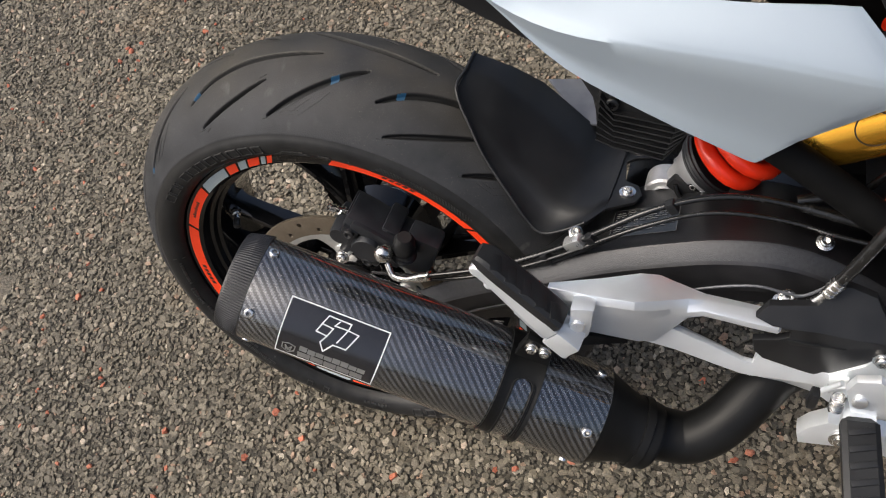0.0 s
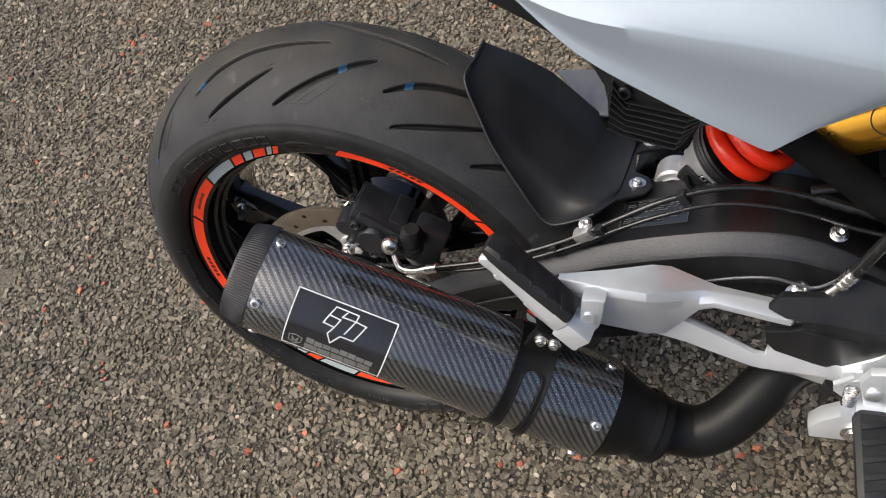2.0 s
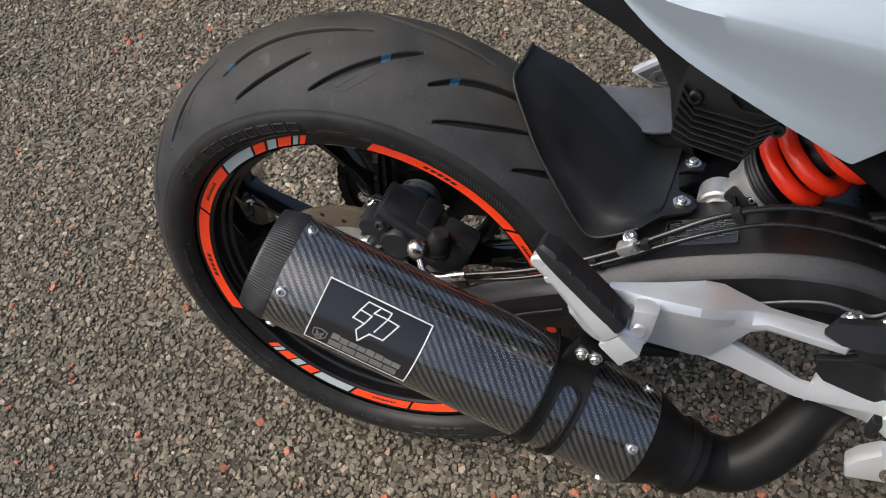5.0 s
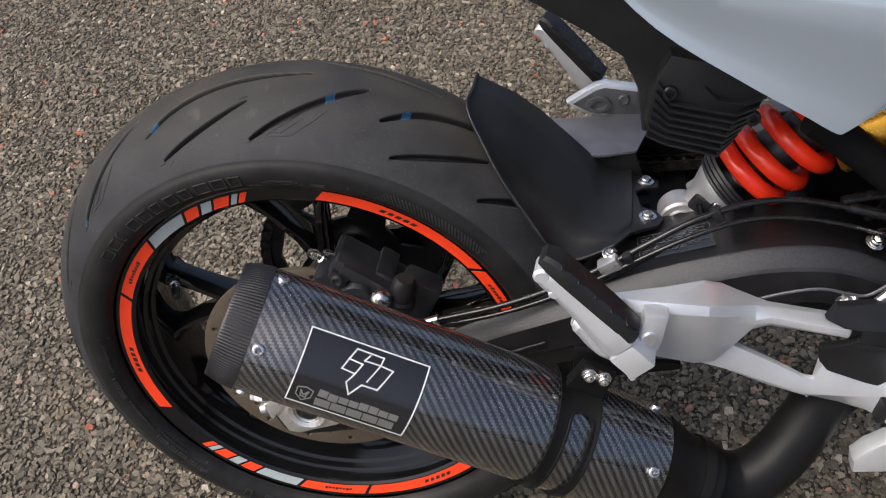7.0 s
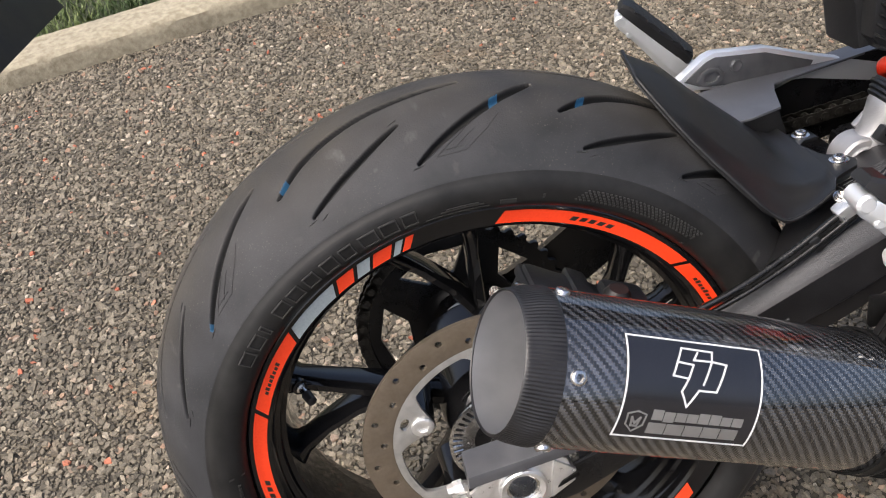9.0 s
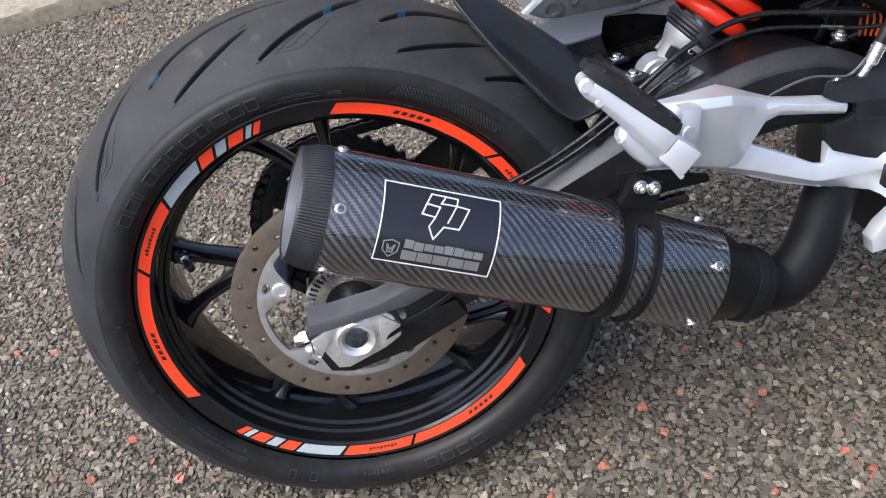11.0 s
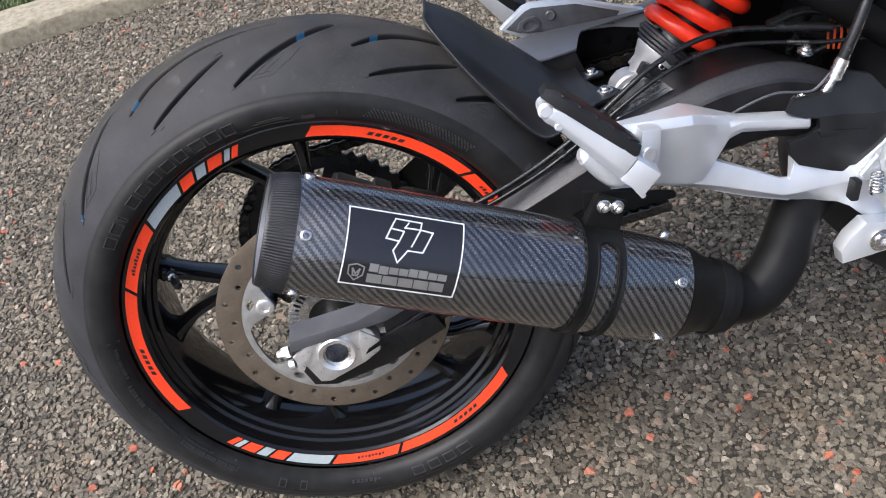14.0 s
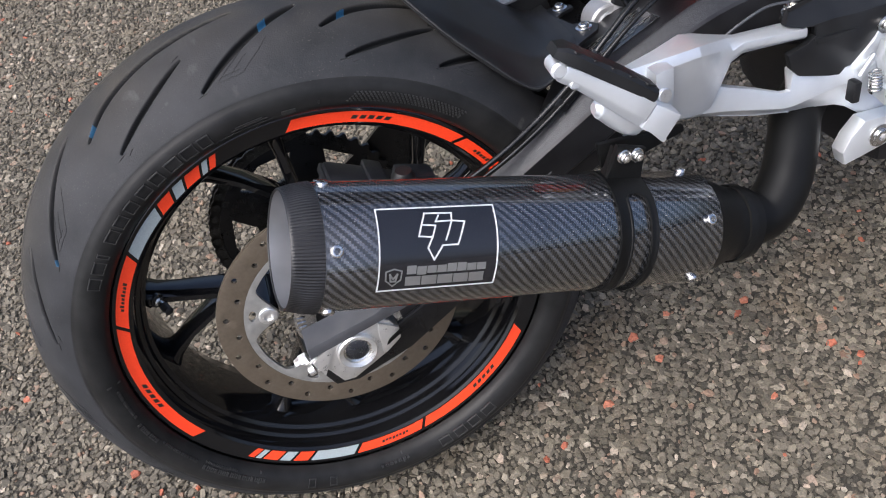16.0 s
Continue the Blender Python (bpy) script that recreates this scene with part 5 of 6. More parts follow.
part("peg_bracket", plate([(0.5600, 0.118), (0.5660, 0.134), (0.5850, 0.138), (0.6060, 0.120), (0.6000, 0.084), (0.5820, 0.076), (0.5680, 0.088)], [], 0.010, side(-0.1960), 0.0028), SILVER, HANGER)
part("peg_bracket", plate([(0.5480, 0.096), (0.5480, 0.104), (0.5640, 0.110), (0.5640, 0.096)], [], 0.014, side(-0.1860), 0.0028), SILVER, HANGER)
part("strut", tube([(0.5420, -0.190, 0.1060), (0.5560, -0.192, 0.1250)], 0.0028, 10, 0), SILVER, HANGER)
coil = [(0.5560 + 0.0058 * math.cos(q * 0.9), -0.195 + 0.0058 * math.sin(q * 0.9), 0.106 - q * 0.00052) for q in range(40)]
part("peg_spring", tube(coil, 0.0011, 8, 2), STEEL, HANGER)
part("pivot_pin", lathe([(0, 0.0001), (0, 0.0068), (0.0025, 0.0068), (0.0034, 0.0056), (0.0034, 0.0001)], 24, "Z", None, facing((0.5730, -0.1965, 0.1065), (0.1, -1, 0.15))), ALLOY, HANGER)
lever = [(0.534, 0.000), (0.531, 0.016), (0.540, 0.031), (0.556, 0.045), (0.600, 0.038), (0.680, 0.028), (0.690, 0.004), (0.620, -0.001), (0.588, 0.0065)]
LEVER = bike("brake_lever", plate(lever, [], 0.020, side(-0.184), 0.004), SILVER, "silver brake lever pivot arm")
part("lever_bolt", screw(facing((0.572, -0.185, 0.022), (0, -1, 0)), 0.0085, 0.004, 0.0125), STEEL, LEVER)
part("lever_stop", box((0.536, -0.190, 0.092), (0.008, 0.012, 0.022), (0, 8, 0), 0.002), PLASTIC, LEVER)

# -- brake caliper, banjo and hoses --
CAL = bike("brake_caliper", box((0.068, -0.076, 0.134), (0.082, 0.046, 0.046), (0, 33, 0), 0.007), CALIPER, "dark anodised rear brake caliper", 35, Matrix.Translation((-0.004, 0, -0.009)))
part("cylinder", lathe([(-0.108, 0.001), (-0.108, 0.017), (-0.104, 0.019), (-0.080, 0.020)], 28, "Y", None, Matrix.Translation((0.062, 0, 0.130))), CALIPER, CAL)
part("cylinder", lathe([(-0.104, 0.001), (-0.104, 0.011), (-0.100, 0.012), (-0.080, 0.013)], 24, "Y", None, Matrix.Translation((0.031, 0, 0.146))), CALIPER, CAL)
part("rib", box((0.075, -0.098, 0.147), (0.062, 0.008, 0.014), (0, 33, 0), 0.003), CALIPER, CAL)
for x, y, z, w, d, h in ((0.046, -0.099, 0.154, 0.020, 0.010, 0.012), (0.060, -0.101, 0.112, 0.026, 0.008, 0.010), (0.082, -0.097, 0.128, 0.014, 0.012, 0.022), (0.040, -0.090, 0.128, 0.012, 0.026, 0.014), (0.052, -0.070, 0.160, 0.030, 0.040, 0.010), (0.088, -0.070, 0.146, 0.020, 0.044, 0.012)):
    part("lug", box((x, y, z), (w, d, h), (0, 33, 0), 0.003), CALIPER, CAL)
for p in ((0.046, -0.104, 0.154), (0.060, -0.105, 0.112)):
    part("pad_pin", lathe([(0, 0.006), (0.003, 0.006), (0.004, 0.004), (0.002, 0.003)], 16, "Z", None, facing(p, (0, -1, 0.1))), DARK, CAL)
part("rib", box((0.040, -0.098, 0.136), (0.012, 0.010, 0.040), (0, 33, 0), 0.003), CALIPER, CAL)
part("boot", lathe([(0, 0.013), (0.006, 0.015), (0.008, 0.0125), (0.012, 0.0145), (0.015, 0.012), (0.020, 0.013), (0.034, 0.012), (0.040, 0.008)], 24, "Z", None, facing((0.104, -0.100, 0.120), (0.25, -0.1, 1))), PLASTIC, CAL)
part("mount", box((0.115, -0.075, 0.110), (0.040, 0.030, 0.060), (0, 25, 0), 0.006), CALIPER, CAL)
part("mount", box((0.020, -0.060, 0.128), (0.030, 0.026, 0.034), (0, 40, 0), 0.006), CALIPER, CAL)
part("bleed_nipple", lathe([(0, 0.006), (0.006, 0.006), (0.007, 0.004), (0.012, 0.004), (0.013, 0.0055), (0.020, 0.0045)], 12, "Z", None, facing((0.024, -0.070, 0.152), (-0.5, -0.45, 0.8))), STEEL, CAL)
part("spring_clip", tube([(0.030, -0.072, 0.160), (0.036, -0.080, 0.170), (0.032, -0.088, 0.176), (0.042, -0.082, 0.168)], 0.0014, 8), STEEL, CAL)
part("pin_head", screw(facing((0.028, -0.105, 0.113), (0, -1, 0.2)), 0.0065, 0.005, 0.008), STEEL, CAL)
part("banjo_bolt", lathe([(0, 0.0085), (0.005, 0.0085), (0.006, 0.0105), (0.012, 0.0105), (0.016, 0.0085), (0.019, 0.003)], 20, "Z", None, facing((0.090, -0.110, 0.136), (0.0, -0.75, 0.65))), STEEL, CAL, "bright banjo bolt")
HOSES = bike("brake_hose", tube([(0.090, -0.121, 0.122), (0.098, -0.130, 0.113), (0.112, -0.132, 0.1115), (0.128, -0.132, 0.1165)], 0.0040, 12), STEEL, "brake hose with bright end fitting running along the swingarm")
part("ferrule", tube([(0.125, -0.132, 0.1155), (0.144, -0.131, 0.1225)], 0.0056, 14, 0), STEEL, HOSES)
part("hose", tube([(0.142, -0.131, 0.122), (0.200, -0.126, 0.1375), (0.250, -0.118, 0.155), (0.296, -0.112, 0.178), (0.336, -0.106, 0.203), (0.372, -0.098, 0.222), (0.415, -0.088, 0.234), (0.455, -0.082, 0.236), (0.500, -0.080, 0.229), (0.545, -0.085, 0.220), (0.60, -0.09, 0.222)], 0.0030, 12), HOSE, HOSES)
part("sensor_cable", tube([(0.05, -0.095, 0.07), (0.100, -0.110, 0.092), (0.150, -0.128, 0.115), (0.200, -0.128, 0.130), (0.250, -0.122, 0.148), (0.296, -0.117, 0.171), (0.336, -0.112, 0.194), (0.372, -0.106, 0.211), (0.415, -0.096, 0.222), (0.455, -0.092, 0.224), (0.500, -0.090, 0.217), (0.545, -0.095, 0.209), (0.60, -0.10, 0.205)], 0.0023, 10), HOSE, HOSES)
part("inner_cable", tube([(0.130, -0.126, 0.106), (0.200, -0.124, 0.126), (0.262, -0.119, 0.149), (0.296, -0.114, 0.164), (0.345, -0.103, 0.190)], 0.002, 8), SATIN, HOSES)
for x, y, z in ((0.272, -0.116, 0.158), (0.318, -0.111, 0.187), (0.392, -0.0935, 0.226)):
    part("cable_clip", box((x, y, z), (0.009, 0.010, 0.014), (0, -32, 0), 0.002), PLASTIC, HOSES)
part("bracket", box((0.301, -0.111, 0.180), (0.020, 0.014, 0.014), (0, -35, 0), 0.003), ALLOY, HOSES)
part("bracket_bolt", screw(facing((0.301, -0.103, 0.186), (0, -0.35, 1)), 0.0050, 0.0040, 0.007), STEEL, ARM)
part("bracket_bolt", screw(facing((0.528, -0.098, 0.204), (0.1, -0.4, 1)), 0.0058, 0.0045, 0.0082), STEEL, ARM)
for q in range(9):
    f = q / 9
    p = Vector((0.512, -0.0935, 0.2165)).lerp(Vector((0.534, -0.0962, 0.2125)), f)
    part("hose_print", box(p, (0.0015, 0.0005, 0.0013 + 0.0004 * (q % 3 == 1)), (0, 10, 0), 0), GREYPRINT, HOSES)
part("hose_sleeve", tube([(0.505, -0.0795, 0.2285), (0.56, -0.086, 0.2195)], 0.0054, 14, 0), HOSE, HOSES)
# second hose with a crimped end, down to the master cylinder
LINE = bike("brake_line", tube([(0.5020, -0.148, 0.1745), (0.5120, -0.1485, 0.1745), (0.5210, -0.148, 0.1770), (0.5301, -0.147, 0.1885), (0.5340, -0.147, 0.1935)], 0.0044, 14), STEEL, "black brake line with a crimped silver end")
part("banjo", lathe([(-0.003, 0.0046), (-0.0035, 0.0080), (0.0035, 0.0080), (0.003, 0.0046)], 24, "Z", None, facing((0.4965, -0.148, 0.1725), (0, -0.5, 1)), closed=True), STEEL, LINE)
part("crimp", tube([(0.5325, -0.147, 0.1915), (0.5410, -0.147, 0.2100)], 0.0066, 16, 0), STEEL, LINE)
for q in range(3):
    c = Vector((0.5325, -0.147, 0.1915)).lerp(Vector((0.5410, -0.147, 0.2100)), 0.15 + 0.3 * q)
    part("crimp_ring", lathe([(-0.001, 0.0064), (-0.001, 0.0073), (0.001, 0.0073), (0.001, 0.0064)], 20, "Z", None, facing(c, (0.42, 0, 0.91)), closed=True), STEEL, LINE)
part("hose", tube([(0.5395, -0.147, 0.2070), (0.5518, -0.147, 0.2378), (0.5650, -0.143, 0.270), (0.584, -0.130, 0.310)], 0.0056, 14), HOSE, LINE)
for q in range(8):
    c = Vector((0.5445, -0.147, 0.2195)).lerp(Vector((0.5575, -0.1455, 0.2515)), q / 7)
    part("hose_print", box(c + Vector((-0.0012, -0.0053, 0)), (0.0010 + 0.0006 * (q % 3 == 1), 0.0005, 0.0019), (0, 20, 0), 0), GREYPRINT, LINE)
# thin wire along the back of the hanger
part("wire", tube([(0.405, -0.140, 0.158), (0.4189, -0.143, 0.1690), (0.4497, -0.145, 0.1825), (0.4761, -0.146, 0.1885), (0.4992, -0.147, 0.1850), (0.5141, -0.147, 0.1845), (0.5302, -0.146, 0.1985), (0.540, -0.140, 0.205)], 0.0014, 8), TONGUE, LINE, "thin grey wire behind the hanger")

# -- tyre hugger --
def hug_section(near, mid, far, n=14):
    """Across the hugger: an arch through three places, folded along its middle."""
    p0, p1, p2 = Vector(near), Vector(mid), Vector(far)
    c = 2 * p1 - 0.5 * (p0 + p2)
    bow = [(1 - t) ** 2 * p0 + 2 * t * (1 - t) * c + t * t * p2 for t in (q / n for q in range(n + 1))]
    fold = [p0.lerp(p1, 2 * t) if t < 0.5 else p1.lerp(p2, 2 * t - 1) for t in (q / n for q in range(n + 1))]
    return [a.lerp(b, 0.6) for a, b in zip(bow, fold)]


cross = [((0.1655, -0.02, 0.2885), (0.1685, 0.0103, 0.2932), (0.171, 0.035, 0.297)), ((0.1839, -0.043, 0.2585), (0.192, 0.0158, 0.281), (0.189, 0.041, 0.285)), ((0.2015, -0.06, 0.233), (0.2106, 0.0149, 0.2643), (0.208, 0.047, 0.272)), ((0.2275, -0.076, 0.201), (0.238, 0.0192, 0.2344), (0.236, 0.06, 0.243)), ((0.245, -0.086, 0.18), (0.2628, 0.0134, 0.2106), (0.264, 0.056, 0.218)), ((0.262, -0.0925, 0.168), (0.2819, 0.0093, 0.1944), (0.284, 0.053, 0.2)), ((0.285, -0.09, 0.173), (0.2987, -0.0062, 0.1757), (0.302, 0.05, 0.184)), ((0.306, -0.085, 0.182), (0.318, 0.0, 0.1755), (0.318, 0.056, 0.1775)), ((0.322, -0.06, 0.18), (0.327, 0.0, 0.1785), (0.33, 0.058, 0.1785))]
bm = bmesh.new()
tops = [hug_section(*c) for c in cross]
# the body stands proud of a flange that widens down the near edge
for i_row, row in enumerate(tops):
    rise = 0.0075 * min(1.0, max(0.0, (i_row - 1) / 3)) * (1.0 if i_row < 7 else 0.3)
    for k in range(2, len(row)):
        row[k] += Vector((0.3, 0, 1.0)) * rise * (1 - 0.8 * (k - 2) / (len(row) - 3))
vs = [[bm.verts.new(p) for p in s] for s in tops]
for a, b in zip(vs, vs[1:]):
    for q in range(len(a) - 1):
        bm.faces.new((a[q], a[q + 1], b[q + 1], b[q]))
bmesh.ops.subdivide_edges(bm, edges=bm.edges[:], cuts=1, use_grid_fill=True, smooth=0.6)
bmesh.ops.recalc_face_normals(bm, faces=bm.faces)
bmesh.ops.solidify(bm, geom=bm.faces[:], thickness=0.003)
HUG = bike("hugger", bm, PLASTIC, "matt black plastic tyre hugger", 40)
rim_line = [tops[0][-1], tops[0][7], *[s[0] for s in tops[:-1]]]
part("lip", tube([p + Vector((0, 0, 0.001)) for p in rim_line], 0.0019, 10, 4), PLASTIC, HUG)
part("tab", plate([(0.318, -0.062), (0.330, -0.055), (0.350, -0.045), (0.356, -0.034), (0.350, -0.020), (0.336, -0.014), (0.332, 0.018), (0.340, 0.026), (0.356, 0.030), (0.358, 0.044), (0.350, 0.050), (0.330, 0.058), (0.316, 0.050)], [], 0.004, lambda u, v, w: Vector((u, v, 0.1755 - max(0.0, v) * 0.13 + w)), 0.001), PLASTIC, HUG)
part("hugger_bolt", screw(facing((0.3405, -0.0320, 0.1795), (0, 0, 1)), 0.0056, 0.0042, 0.0086), STEEL, HUG)
part("hugger_bolt", screw(facing((0.3440, 0.0405, 0.1742), (0, 0, 1)), 0.0056, 0.0042, 0.0086), STEEL, HUG)
# chain guard: grey folded sheet on the far side, with a long opening
GUARDS = bike("chain_guard", plate([(0.224, 0.121), (0.266, 0.1245), (0.300, 0.131), (0.410, 0.149), (0.487, 0.167), (0.540, 0.178), (0.540, 0.152), (0.400, 0.123), (0.354, 0.112), (0.347, 0.098), (0.334, 0.060), (0.300, 0.050), (0.283, 0.049), (0.255, 0.080)], [], 0.003, lambda u, v, w: Vector((u, v, 0.197 + (v - 0.05) * 0.05 + w)), 0.0008), GREYMETAL, "grey sheet-metal chain guard")
part("flank", plate([(0.276, 0.0), (0.333, 0.0), (0.352, 0.055), (0.276, 0.055)], [], 0.003, lambda u, v, w: Vector((u, 0.052 + w + (u - 0.283) * 0.2, 0.1965 - v))), PLASTIC, GUARDS)
part("skirt", plate([(0.30, 0.15), (0.52, 0.165), (0.52, 0.190), (0.385, 0.183), (0.365, 0.20), (0.30, 0.20)], [], 0.003, side(0.168)), PLASTIC, GUARDS)

# -- shock absorber --
EYE0, TOP0 = Vector((0.3764, -0.001, 0.1630)), Vector((0.5700, -0.006, 0.3500))
SHK = Matrix.Translation(EYE0) @ (TOP0 - EYE0).to_track_quat("X", "Z").to_matrix().to_4x4()
SHOCK = bike("shock_absorber", lathe([(0.012, 0.001), (0.012, 0.0150), (0.018, 0.0165), (0.030, 0.0200), (0.038, 0.0245), (0.046, 0.0285), (0.049, 0.0290), (0.049, 0.0125), (0.30, 0.0125), (0.30, 0.001)], 32, "X"), CASTGREY, "rear shock absorber with a red-orange coil spring", 30, SHK)
part("eye", lathe([(-0.013, 0.0125), (-0.0142, 0.0135), (-0.0142, 0.0200), (-0.012, 0.0222), (0.012, 0.0222), (0.0142, 0.0200), (0.0142, 0.0135), (0.013, 0.0125)], 40, "Y", closed=True), CASTGREY, SHOCK)
part("eye_flange", lathe([(-0.0155, 0.0118), (-0.0160, 0.0130), (-0.0150, 0.0146), (-0.0135, 0.0146), (-0.0135, 0.0118)], 36, "Y", closed=True), CASTGREY, SHOCK)
part("eye_bush", lathe([(-0.0135, 0.001), (-0.0135, 0.0100), (-0.0125, 0.0126), (0.0125, 0.0126), (0.0135, 0.0100), (0.0135, 0.001)], 28, "Y"), MATTBLACK, SHOCK)
part("fork", box((0.034, -0.0160, 0.0), (0.030, 0.008, 0.030), (0, 0, 0), 0.003), CASTGREY, SHOCK)
part("fork", box((0.034, 0.0160, 0.0), (0.030, 0.008, 0.030), (0, 0, 0), 0.003), CASTGREY, SHOCK)
part("sensor_plug", box((0.030, -0.0215, 0.002), (0.015, 0.010, 0.034), (0, -12, 0), 0.003), PLASTIC, SHOCK)
part("rebound_screw", screw(facing((0.041, -0.0245, 0.000), (0, -1, 0.2)), 0.004, 0.003), STEEL, SHOCK)
part("rebound_screw", screw(facing((0.041, -0.0235, -0.011), (0, -1, 0.2)), 0.004, 0.003), STEEL, SHOCK)
part("spring_seat", lathe([(0.0492, 0.014), (0.0492, 0.0300), (0.0510, 0.0330), (0.0530, 0.0330), (0.0540, 0.0318), (0.0550, 0.0350), (0.0575, 0.0350), (0.0585, 0.0338), (0.0595, 0.0375), (0.0625, 0.0375), (0.0632, 0.0360), (0.0660, 0.0360), (0.0660, 0.014)], 40, "X"), DARK, SHOCK)
part("sensor_cable", tube([(0.030, -0.027, 0.014), (0.026, -0.030, 0.004), (0.026, -0.031, -0.010), (0.036, -0.034, -0.024), (0.060, -0.040, -0.040)], 0.0026, 10), HOSE, SHOCK)
# raised black plate that paints the shade of a hollow in the casting
part("recess_shade", plate([(0.031, -0.006), (0.043, -0.0095), (0.043, 0.0050), (0.031, 0.004)], [], 0.002, lambda u, v, w: Vector((u, -0.0210 - (u - 0.031) * 0.52 + w, v)), 0.0006), MATTBLACK, SHOCK)
part("damper_body", lathe([(0.07, 0.020), (0.07, 0.0235), (0.30, 0.0235), (0.30, 0.02)], 32, "X"), DARK, SHOCK)
turns = []
for q in range(0, 24 * 7 + 1):
    a = q / 24 * 2 * math.pi + 0.4
    f = q / 24
    s = 0.076 + (0.017 * f if f < 1 else 0.017 + 0.028 * (f - 1))
    turns.append((s, 0.0350 * math.cos(a), 0.0350 * math.sin(a)))
part("coil_spring", tube(turns, 0.0088, 16, 1), SPRING, SHOCK, "glossy red-orange coil spring", 60)
part("reservoir", lathe([(0, 0.001), (0, 0.030), (0.003, 0.0335), (0.120, 0.0335), (0.123, 0.030), (0.123, 0.001)], 40, "X", None, Matrix.Translation((0.1608, -0.045, 0.0078)) @ pose(0, 0, 0, 0, 18, 0)), GOLD, SHOCK, "gold anodised fluid reservoir")
ring_pts = []
res_m = Matrix.Translation((0.1608, -0.045, 0.0078)) @ pose(0, 0, 0, 0, 18, 0)
for q in range(33):
    a = q / 32 * 2 * math.pi
    s, d = 0.075 + 0.015 * math.cos(a), 0.0148 * math.sin(a) / 0.0335 + 0.35
    ring_pts.append(res_m @ Vector((s, -0.0337 * math.cos(d), 0.0337 * math.sin(d))))
part("ring_mark", tube(ring_pts, 0.0006, 6, 1), BLACKINK, SHOCK)

# finned regulator cover under the tail
COV = Matrix.Translation((0.371, -0.088, 0.318)) @ pose(0, 0, 0, 0, 12, 0)
cov = [(-0.050, 0.034), (-0.052, 0.010), (-0.046, -0.016), (-0.034, -0.026), (0.000, -0.030), (0.018, -0.028), (0.028, -0.010), (0.036, 0.022), (0.040, 0.050), (-0.046, 0.050)]
COVER = bike("regulator_cover", plate(cov, [], 0.030, side(-0.006), 0.004), PLASTIC, "black finned regulator cover", 30, COV)
for q in range(8):
    # each fin drops along the slanting rear edge, then runs forward and turns up again
    d = q * 0.0078
    fin = [(-0.050 + d * 0.10, 0.034 - d), (-0.036 + d * 0.16, 0.018 - d * 0.78), (0.020 - d * 0.06, 0.020 - d * 0.84), (0.035 - d * 0.20, 0.030 - d * 0.72)]
    if q == 0:
        fin = [(-0.012, 0.030), (0.0, 0.022), (0.022, 0.024), (0.036, 0.034)]
    bm = bmesh.new()
    loops = []
    for u, v in fin:
        loops.append([Vector((u, y, v + z)) for y, z in ((-0.005, -0.0011), (-0.0125, -0.0008), (-0.0125, 0.0008), (-0.005, 0.0011))])
    part("fin", rings(bm, loops), PLASTIC, COVER)
for p in ((-0.0378, -0.0065, 0.0190), (0.0331, -0.0065, 0.0122)):
    part("cover_bolt", screw(facing(p, (0, -1, 0.1)), 0.0066, 0.005, 0.0), SATIN, COVER)

# silver side panel, folded along a crease
tip = Vector((0.4615, -0.151, 0.3420))
bm = bmesh.new()
low = [tip, Vector((0.4540, -0.1515, 0.3405)), Vector((0.425, -0.155, 0.3580)), Vector((0.380, -0.158, 0.3840)), Vector((0.3145, -0.159, 0.4250)), Vector((0.255, -0.152, 0.4790)), Vector((0.180, -0.140, 0.545))]
crease = [Vector((0.560, -0.165, 0.4230)), Vector((0.530, -0.1710, 0.4290)), Vector((0.450, -0.1715, 0.4435)), Vector((0.385, -0.1695, 0.4515)), Vector((0.310, -0.1655, 0.4620)), Vector((0.250, -0.153, 0.4860)), Vector((0.180, -0.140, 0.548))]
high = [Vector((0.550, -0.162, 0.4330)), Vector((0.525, -0.1700, 0.4380)), Vector((0.450, -0.1685, 0.4520)), Vector((0.385, -0.1665, 0.4590)), Vector((0.310, -0.157, 0.4720)), Vector((0.250, -0.149, 0.4960)), Vector((0.180, -0.136, 0.556))]
top = [Vector((0.5095, -0.151, 0.4785)), Vector((0.490, -0.152, 0.4800)), Vector((0.430, -0.151, 0.4805)), Vector((0.365, -0.148, 0.4870)), Vector((0.300, -0.143, 0.5000)), Vector((0.240, -0.137, 0.5200)), Vector((0.175, -0.125, 0.572))]
rows = []
mid = [p.lerp(c, 0.25) + Vector((0, 0.005 * f, 0)) for p, c, f in zip(low, crease, (1, 1, 1, 1, 0.8, 0, 0))]
for line in (low, mid, crease, high, top):
    rows.append([bm.verts.new(p) for p in curve_points(line, 4)])
for a, b in zip(rows, rows[1:]):
    for q in range(len(a) - 1):
        bm.faces.new((a[q], a[q + 1], b[q + 1], b[q]))
bmesh.ops.subdivide_edges(bm, edges=bm.edges[:], cuts=2, use_grid_fill=True, smooth=0.0)
bmesh.ops.recalc_face_normals(bm, faces=bm.faces)
bmesh.ops.solidify(bm, geom=bm.faces[:], thickness=0.004)
bike("side_panel", bm, PANEL, "metallic silver side panel with a sharp lower corner", 50)
# only the seat's lower edge is in view; the unseen bulk is added for shade
bike("seat", box((0.50, 0.0, 0.575), (0.72, 0.25, 0.15), (0, 0, 0), 0.03), PLASTIC, "black seat over the silver side panel")
bike("tank_trim", plate([(0.520, 0.480), (0.536, 0.452), (0.600, 0.440), (0.760, 0.470), (0.800, 0.60), (0.540, 0.60)], [], 0.02, side(-0.146), 0.003), PLASTIC, "black trim ahead of the side panel")
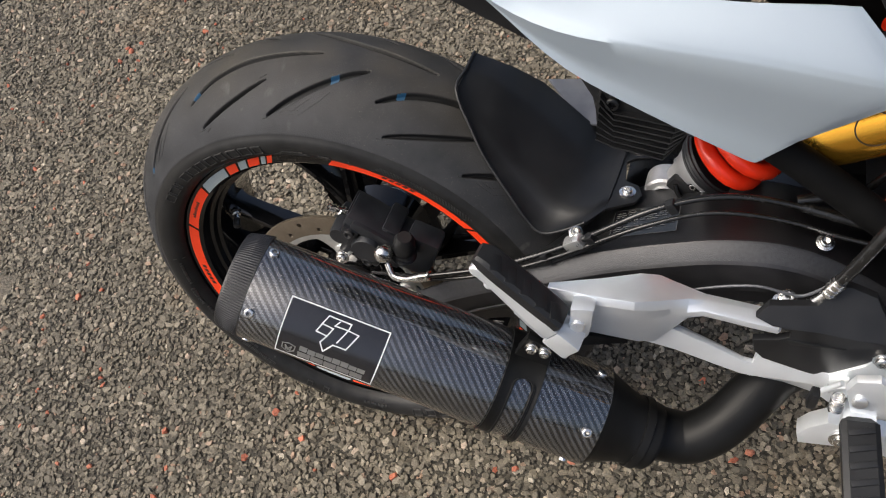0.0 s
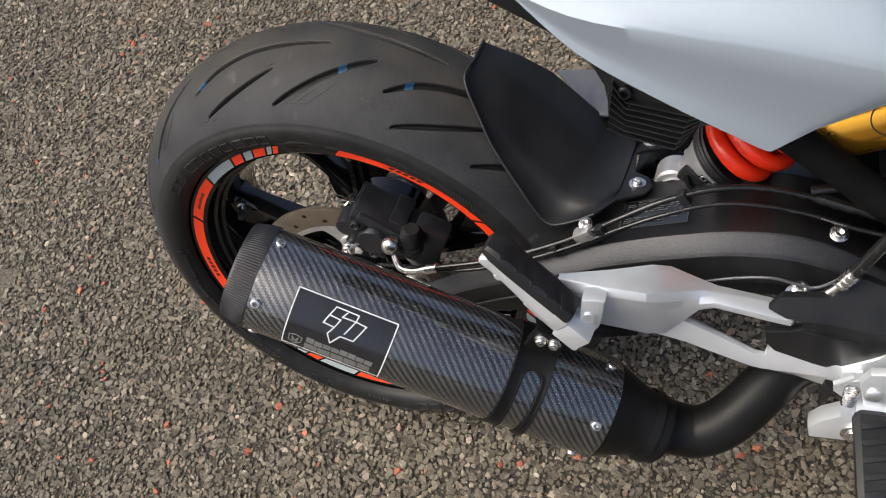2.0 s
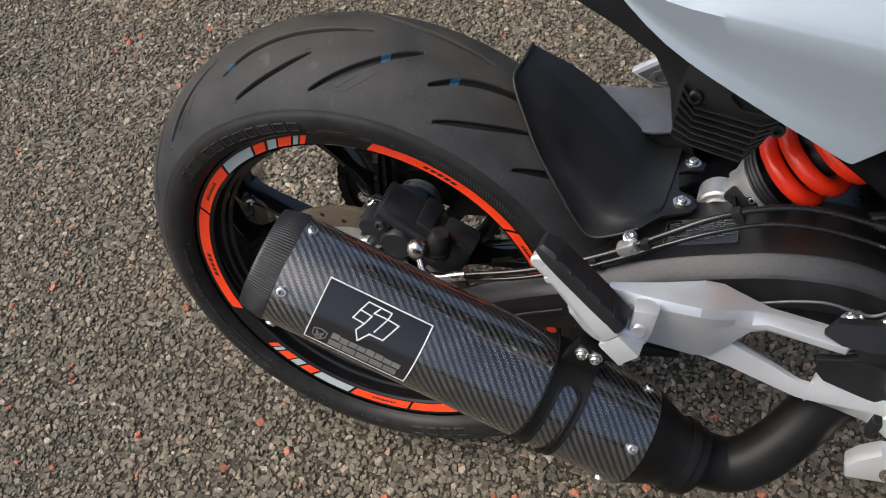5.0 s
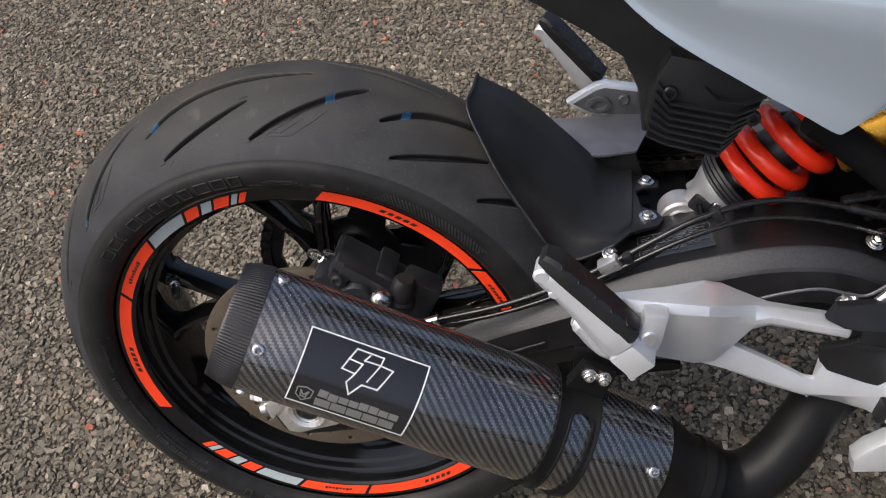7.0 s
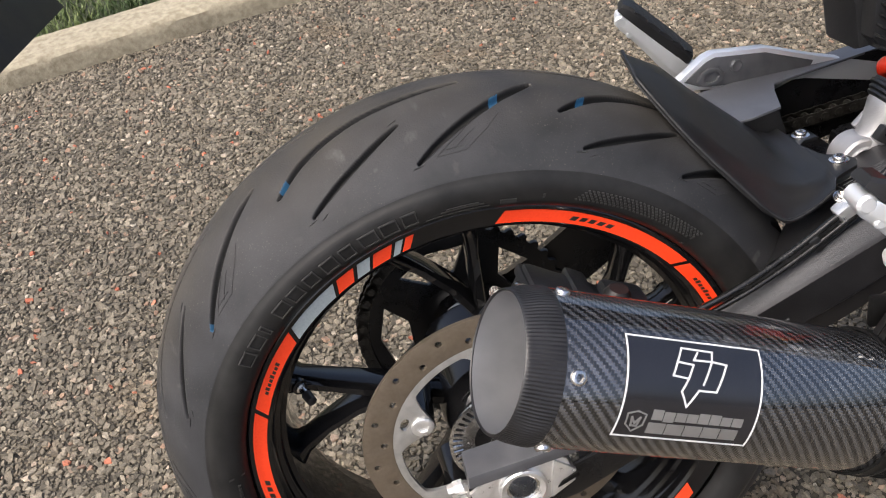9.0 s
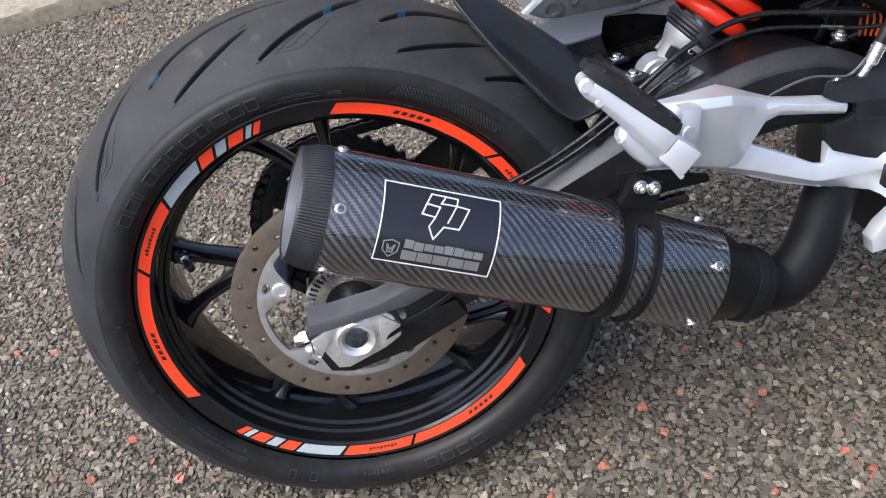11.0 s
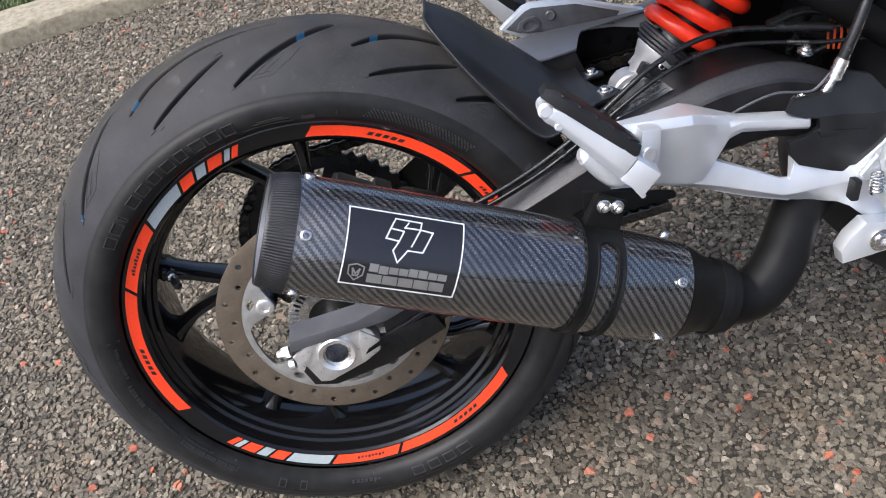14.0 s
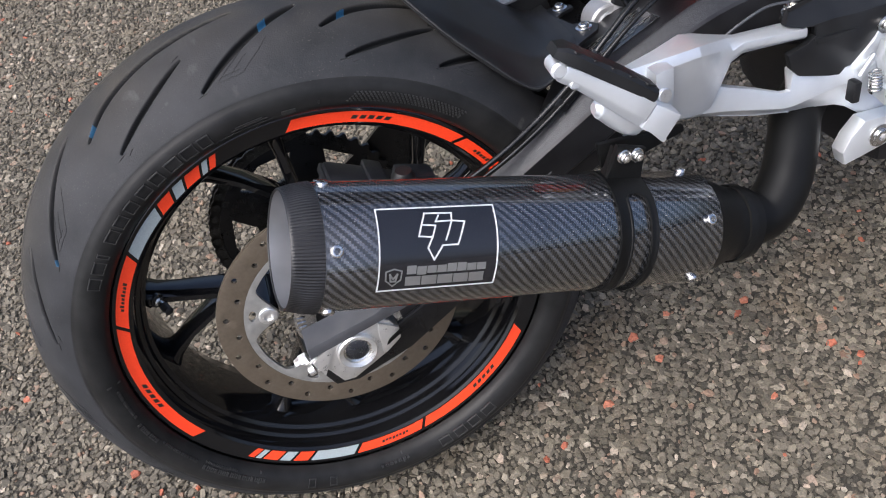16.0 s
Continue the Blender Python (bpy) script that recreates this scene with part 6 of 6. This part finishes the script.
# black frame pieces behind and below the panel
bike("tail_frame", plate([(0.150, 0.455), (0.225, 0.412), (0.268, 0.388), (0.300, 0.366), (0.316, 0.335), (0.322, 0.298), (0.345, 0.300), (0.44, 0.345), (0.44, 0.42), (0.30, 0.50), (0.16, 0.58)], [], 0.050, side(-0.078), 0.006), PLASTIC, "black plastic tail frame cover")
bike("frame_tube", tube([(0.455, -0.092, 0.322), (0.50, -0.094, 0.290), (0.56, -0.098, 0.245), (0.62, -0.102, 0.20), (0.68, -0.105, 0.155)], 0.015, 24, 6), MATTBLACK, "thick satin black frame tube")
bike("frame_tube", tube([(0.40, 0.085, 0.40), (0.52, 0.085, 0.31), (0.70, 0.085, 0.17)], 0.018, 20, 6), MATTBLACK, "thick satin black frame tube")
bike("tail_flap", plate([(-0.135, 0), (0.100, 0), (0.085, 0.24), (-0.120, 0.24)], [], 0.004, lambda u, v, w: Vector((-0.292 - v * 0.45 + w, u, 0.418 + v * 0.85)), 0.001), PLASTIC, "black plastic tail flap")

# engine side seen past the shock: dark castings, looms and wires
ENG = bike("engine_block", box((0.86, 0.0, 0.13), (0.48, 0.30, 0.46), (0, 6, 0), 0.05), DARK, "dark engine casing behind the swingarm")
part("boss", lathe([(-0.115, 0.001), (-0.115, 0.03), (-0.10, 0.034)], 28, "Y", None, Matrix.Translation((0.655, 0, 0.12))), DARK, ENG)
part("air_box", box((0.60, 0.085, 0.31), (0.18, 0.09, 0.30), (0, 0, 0), 0.015), MATTBLACK, ENG)
part("casting", box((0.605, 0.03, 0.23), (0.05, 0.10, 0.11), (0, 20, 0), 0.01), DARK, ENG)
LOOM = bike("wiring_loom", tube([(0.548, -0.02, 0.174), (0.556, -0.03, 0.20), (0.566, -0.045, 0.235), (0.585, -0.05, 0.265)], 0.004, 10), HOSE, "black wiring loom with orange wires")
for q in range(4):
    part("wire", tube([(0.572 + q * 0.004, -0.060 - q * 0.003, 0.186), (0.568 + q * 0.006, -0.066 - q * 0.002, 0.205), (0.575 + q * 0.005, -0.062 + q * 0.004, 0.235), (0.585 + q * 0.008, -0.05 - q * 0.006, 0.268)], 0.0013, 8), WIRE, LOOM)
part("loom_branch", tube([(0.50, -0.075, 0.231), (0.535, -0.07, 0.236), (0.57, -0.075, 0.232), (0.62, -0.08, 0.24)], 0.005, 10), HOSE, LOOM)
part("loom_branch", tube([(0.56, -0.03, 0.17), (0.585, -0.055, 0.19), (0.60, -0.07, 0.225), (0.63, -0.08, 0.26)], 0.006, 10), HOSE, LOOM)
# unseen fore part of the machine, its shapes made up to shade the ground beside it
loops = []
for x, w, z0, z1 in ((0.56, 0.10, 0.46, 0.60), (0.66, 0.15, 0.44, 0.68), (0.80, 0.185, 0.44, 0.74), (0.95, 0.19, 0.45, 0.75), (1.08, 0.13, 0.48, 0.68), (1.14, 0.07, 0.50, 0.60)):
    loops.append([Vector((x, w * math.cos(a) * abs(math.cos(a)) ** -0.3 if abs(math.cos(a)) > 1e-6 else 0.0, (z0 + z1) / 2 + (z1 - z0) / 2 * math.sin(a))) for a in (2 * math.pi * q / 20 for q in range(20))])
bike("fuel_tank", rings(bmesh.new(), loops), PANEL, "metallic silver fuel tank, out of view, added for its shade", 50)
FRONT = Matrix.Translation((1.475, 0, -0.015))
FWHEEL = bike("front_wheel", lathe([(-0.045, 0.215), (-0.050, 0.222), (-0.045, 0.228), (0.045, 0.228), (0.050, 0.222), (0.045, 0.215)], 72, "Y", closed=True), GLOSS, "gloss black front wheel, out of view, added for its shade", 30, FRONT)
part("tyre", lathe([(-0.052, 0.226), (-0.060, 0.250), (-0.050, 0.278), (-0.025, 0.294), (0.0, 0.2985), (0.025, 0.294), (0.050, 0.278), (0.060, 0.250), (0.052, 0.226)], 96, "Y", closed=True), SIDEWALL, FWHEEL)
part("hub", lathe([(-0.06, 0.01), (-0.06, 0.035), (0.06, 0.035), (0.06, 0.01)], 32, "Y"), GLOSS, FWHEEL)
for k in range(5):
    part("spoke", tube([polar(0.03, 72 * k + 18, 0.0), polar(0.218, 72 * k + 26, 0.0)], [0.012, 0.008], 10, 2), GLOSS, FWHEEL)
for y in (-0.105, 0.105):
    FORK = bike("fork_leg", tube([(1.475, y, -0.02), (1.38, y, 0.28)], 0.027, 24, 0), DARK, "black lower leg and gold upper tube of the front fork, out of view, added for shade")
    part("upper_tube", tube([(1.38, y, 0.28), (1.25, y, 0.66)], 0.022, 24, 0), GOLD, FORK)
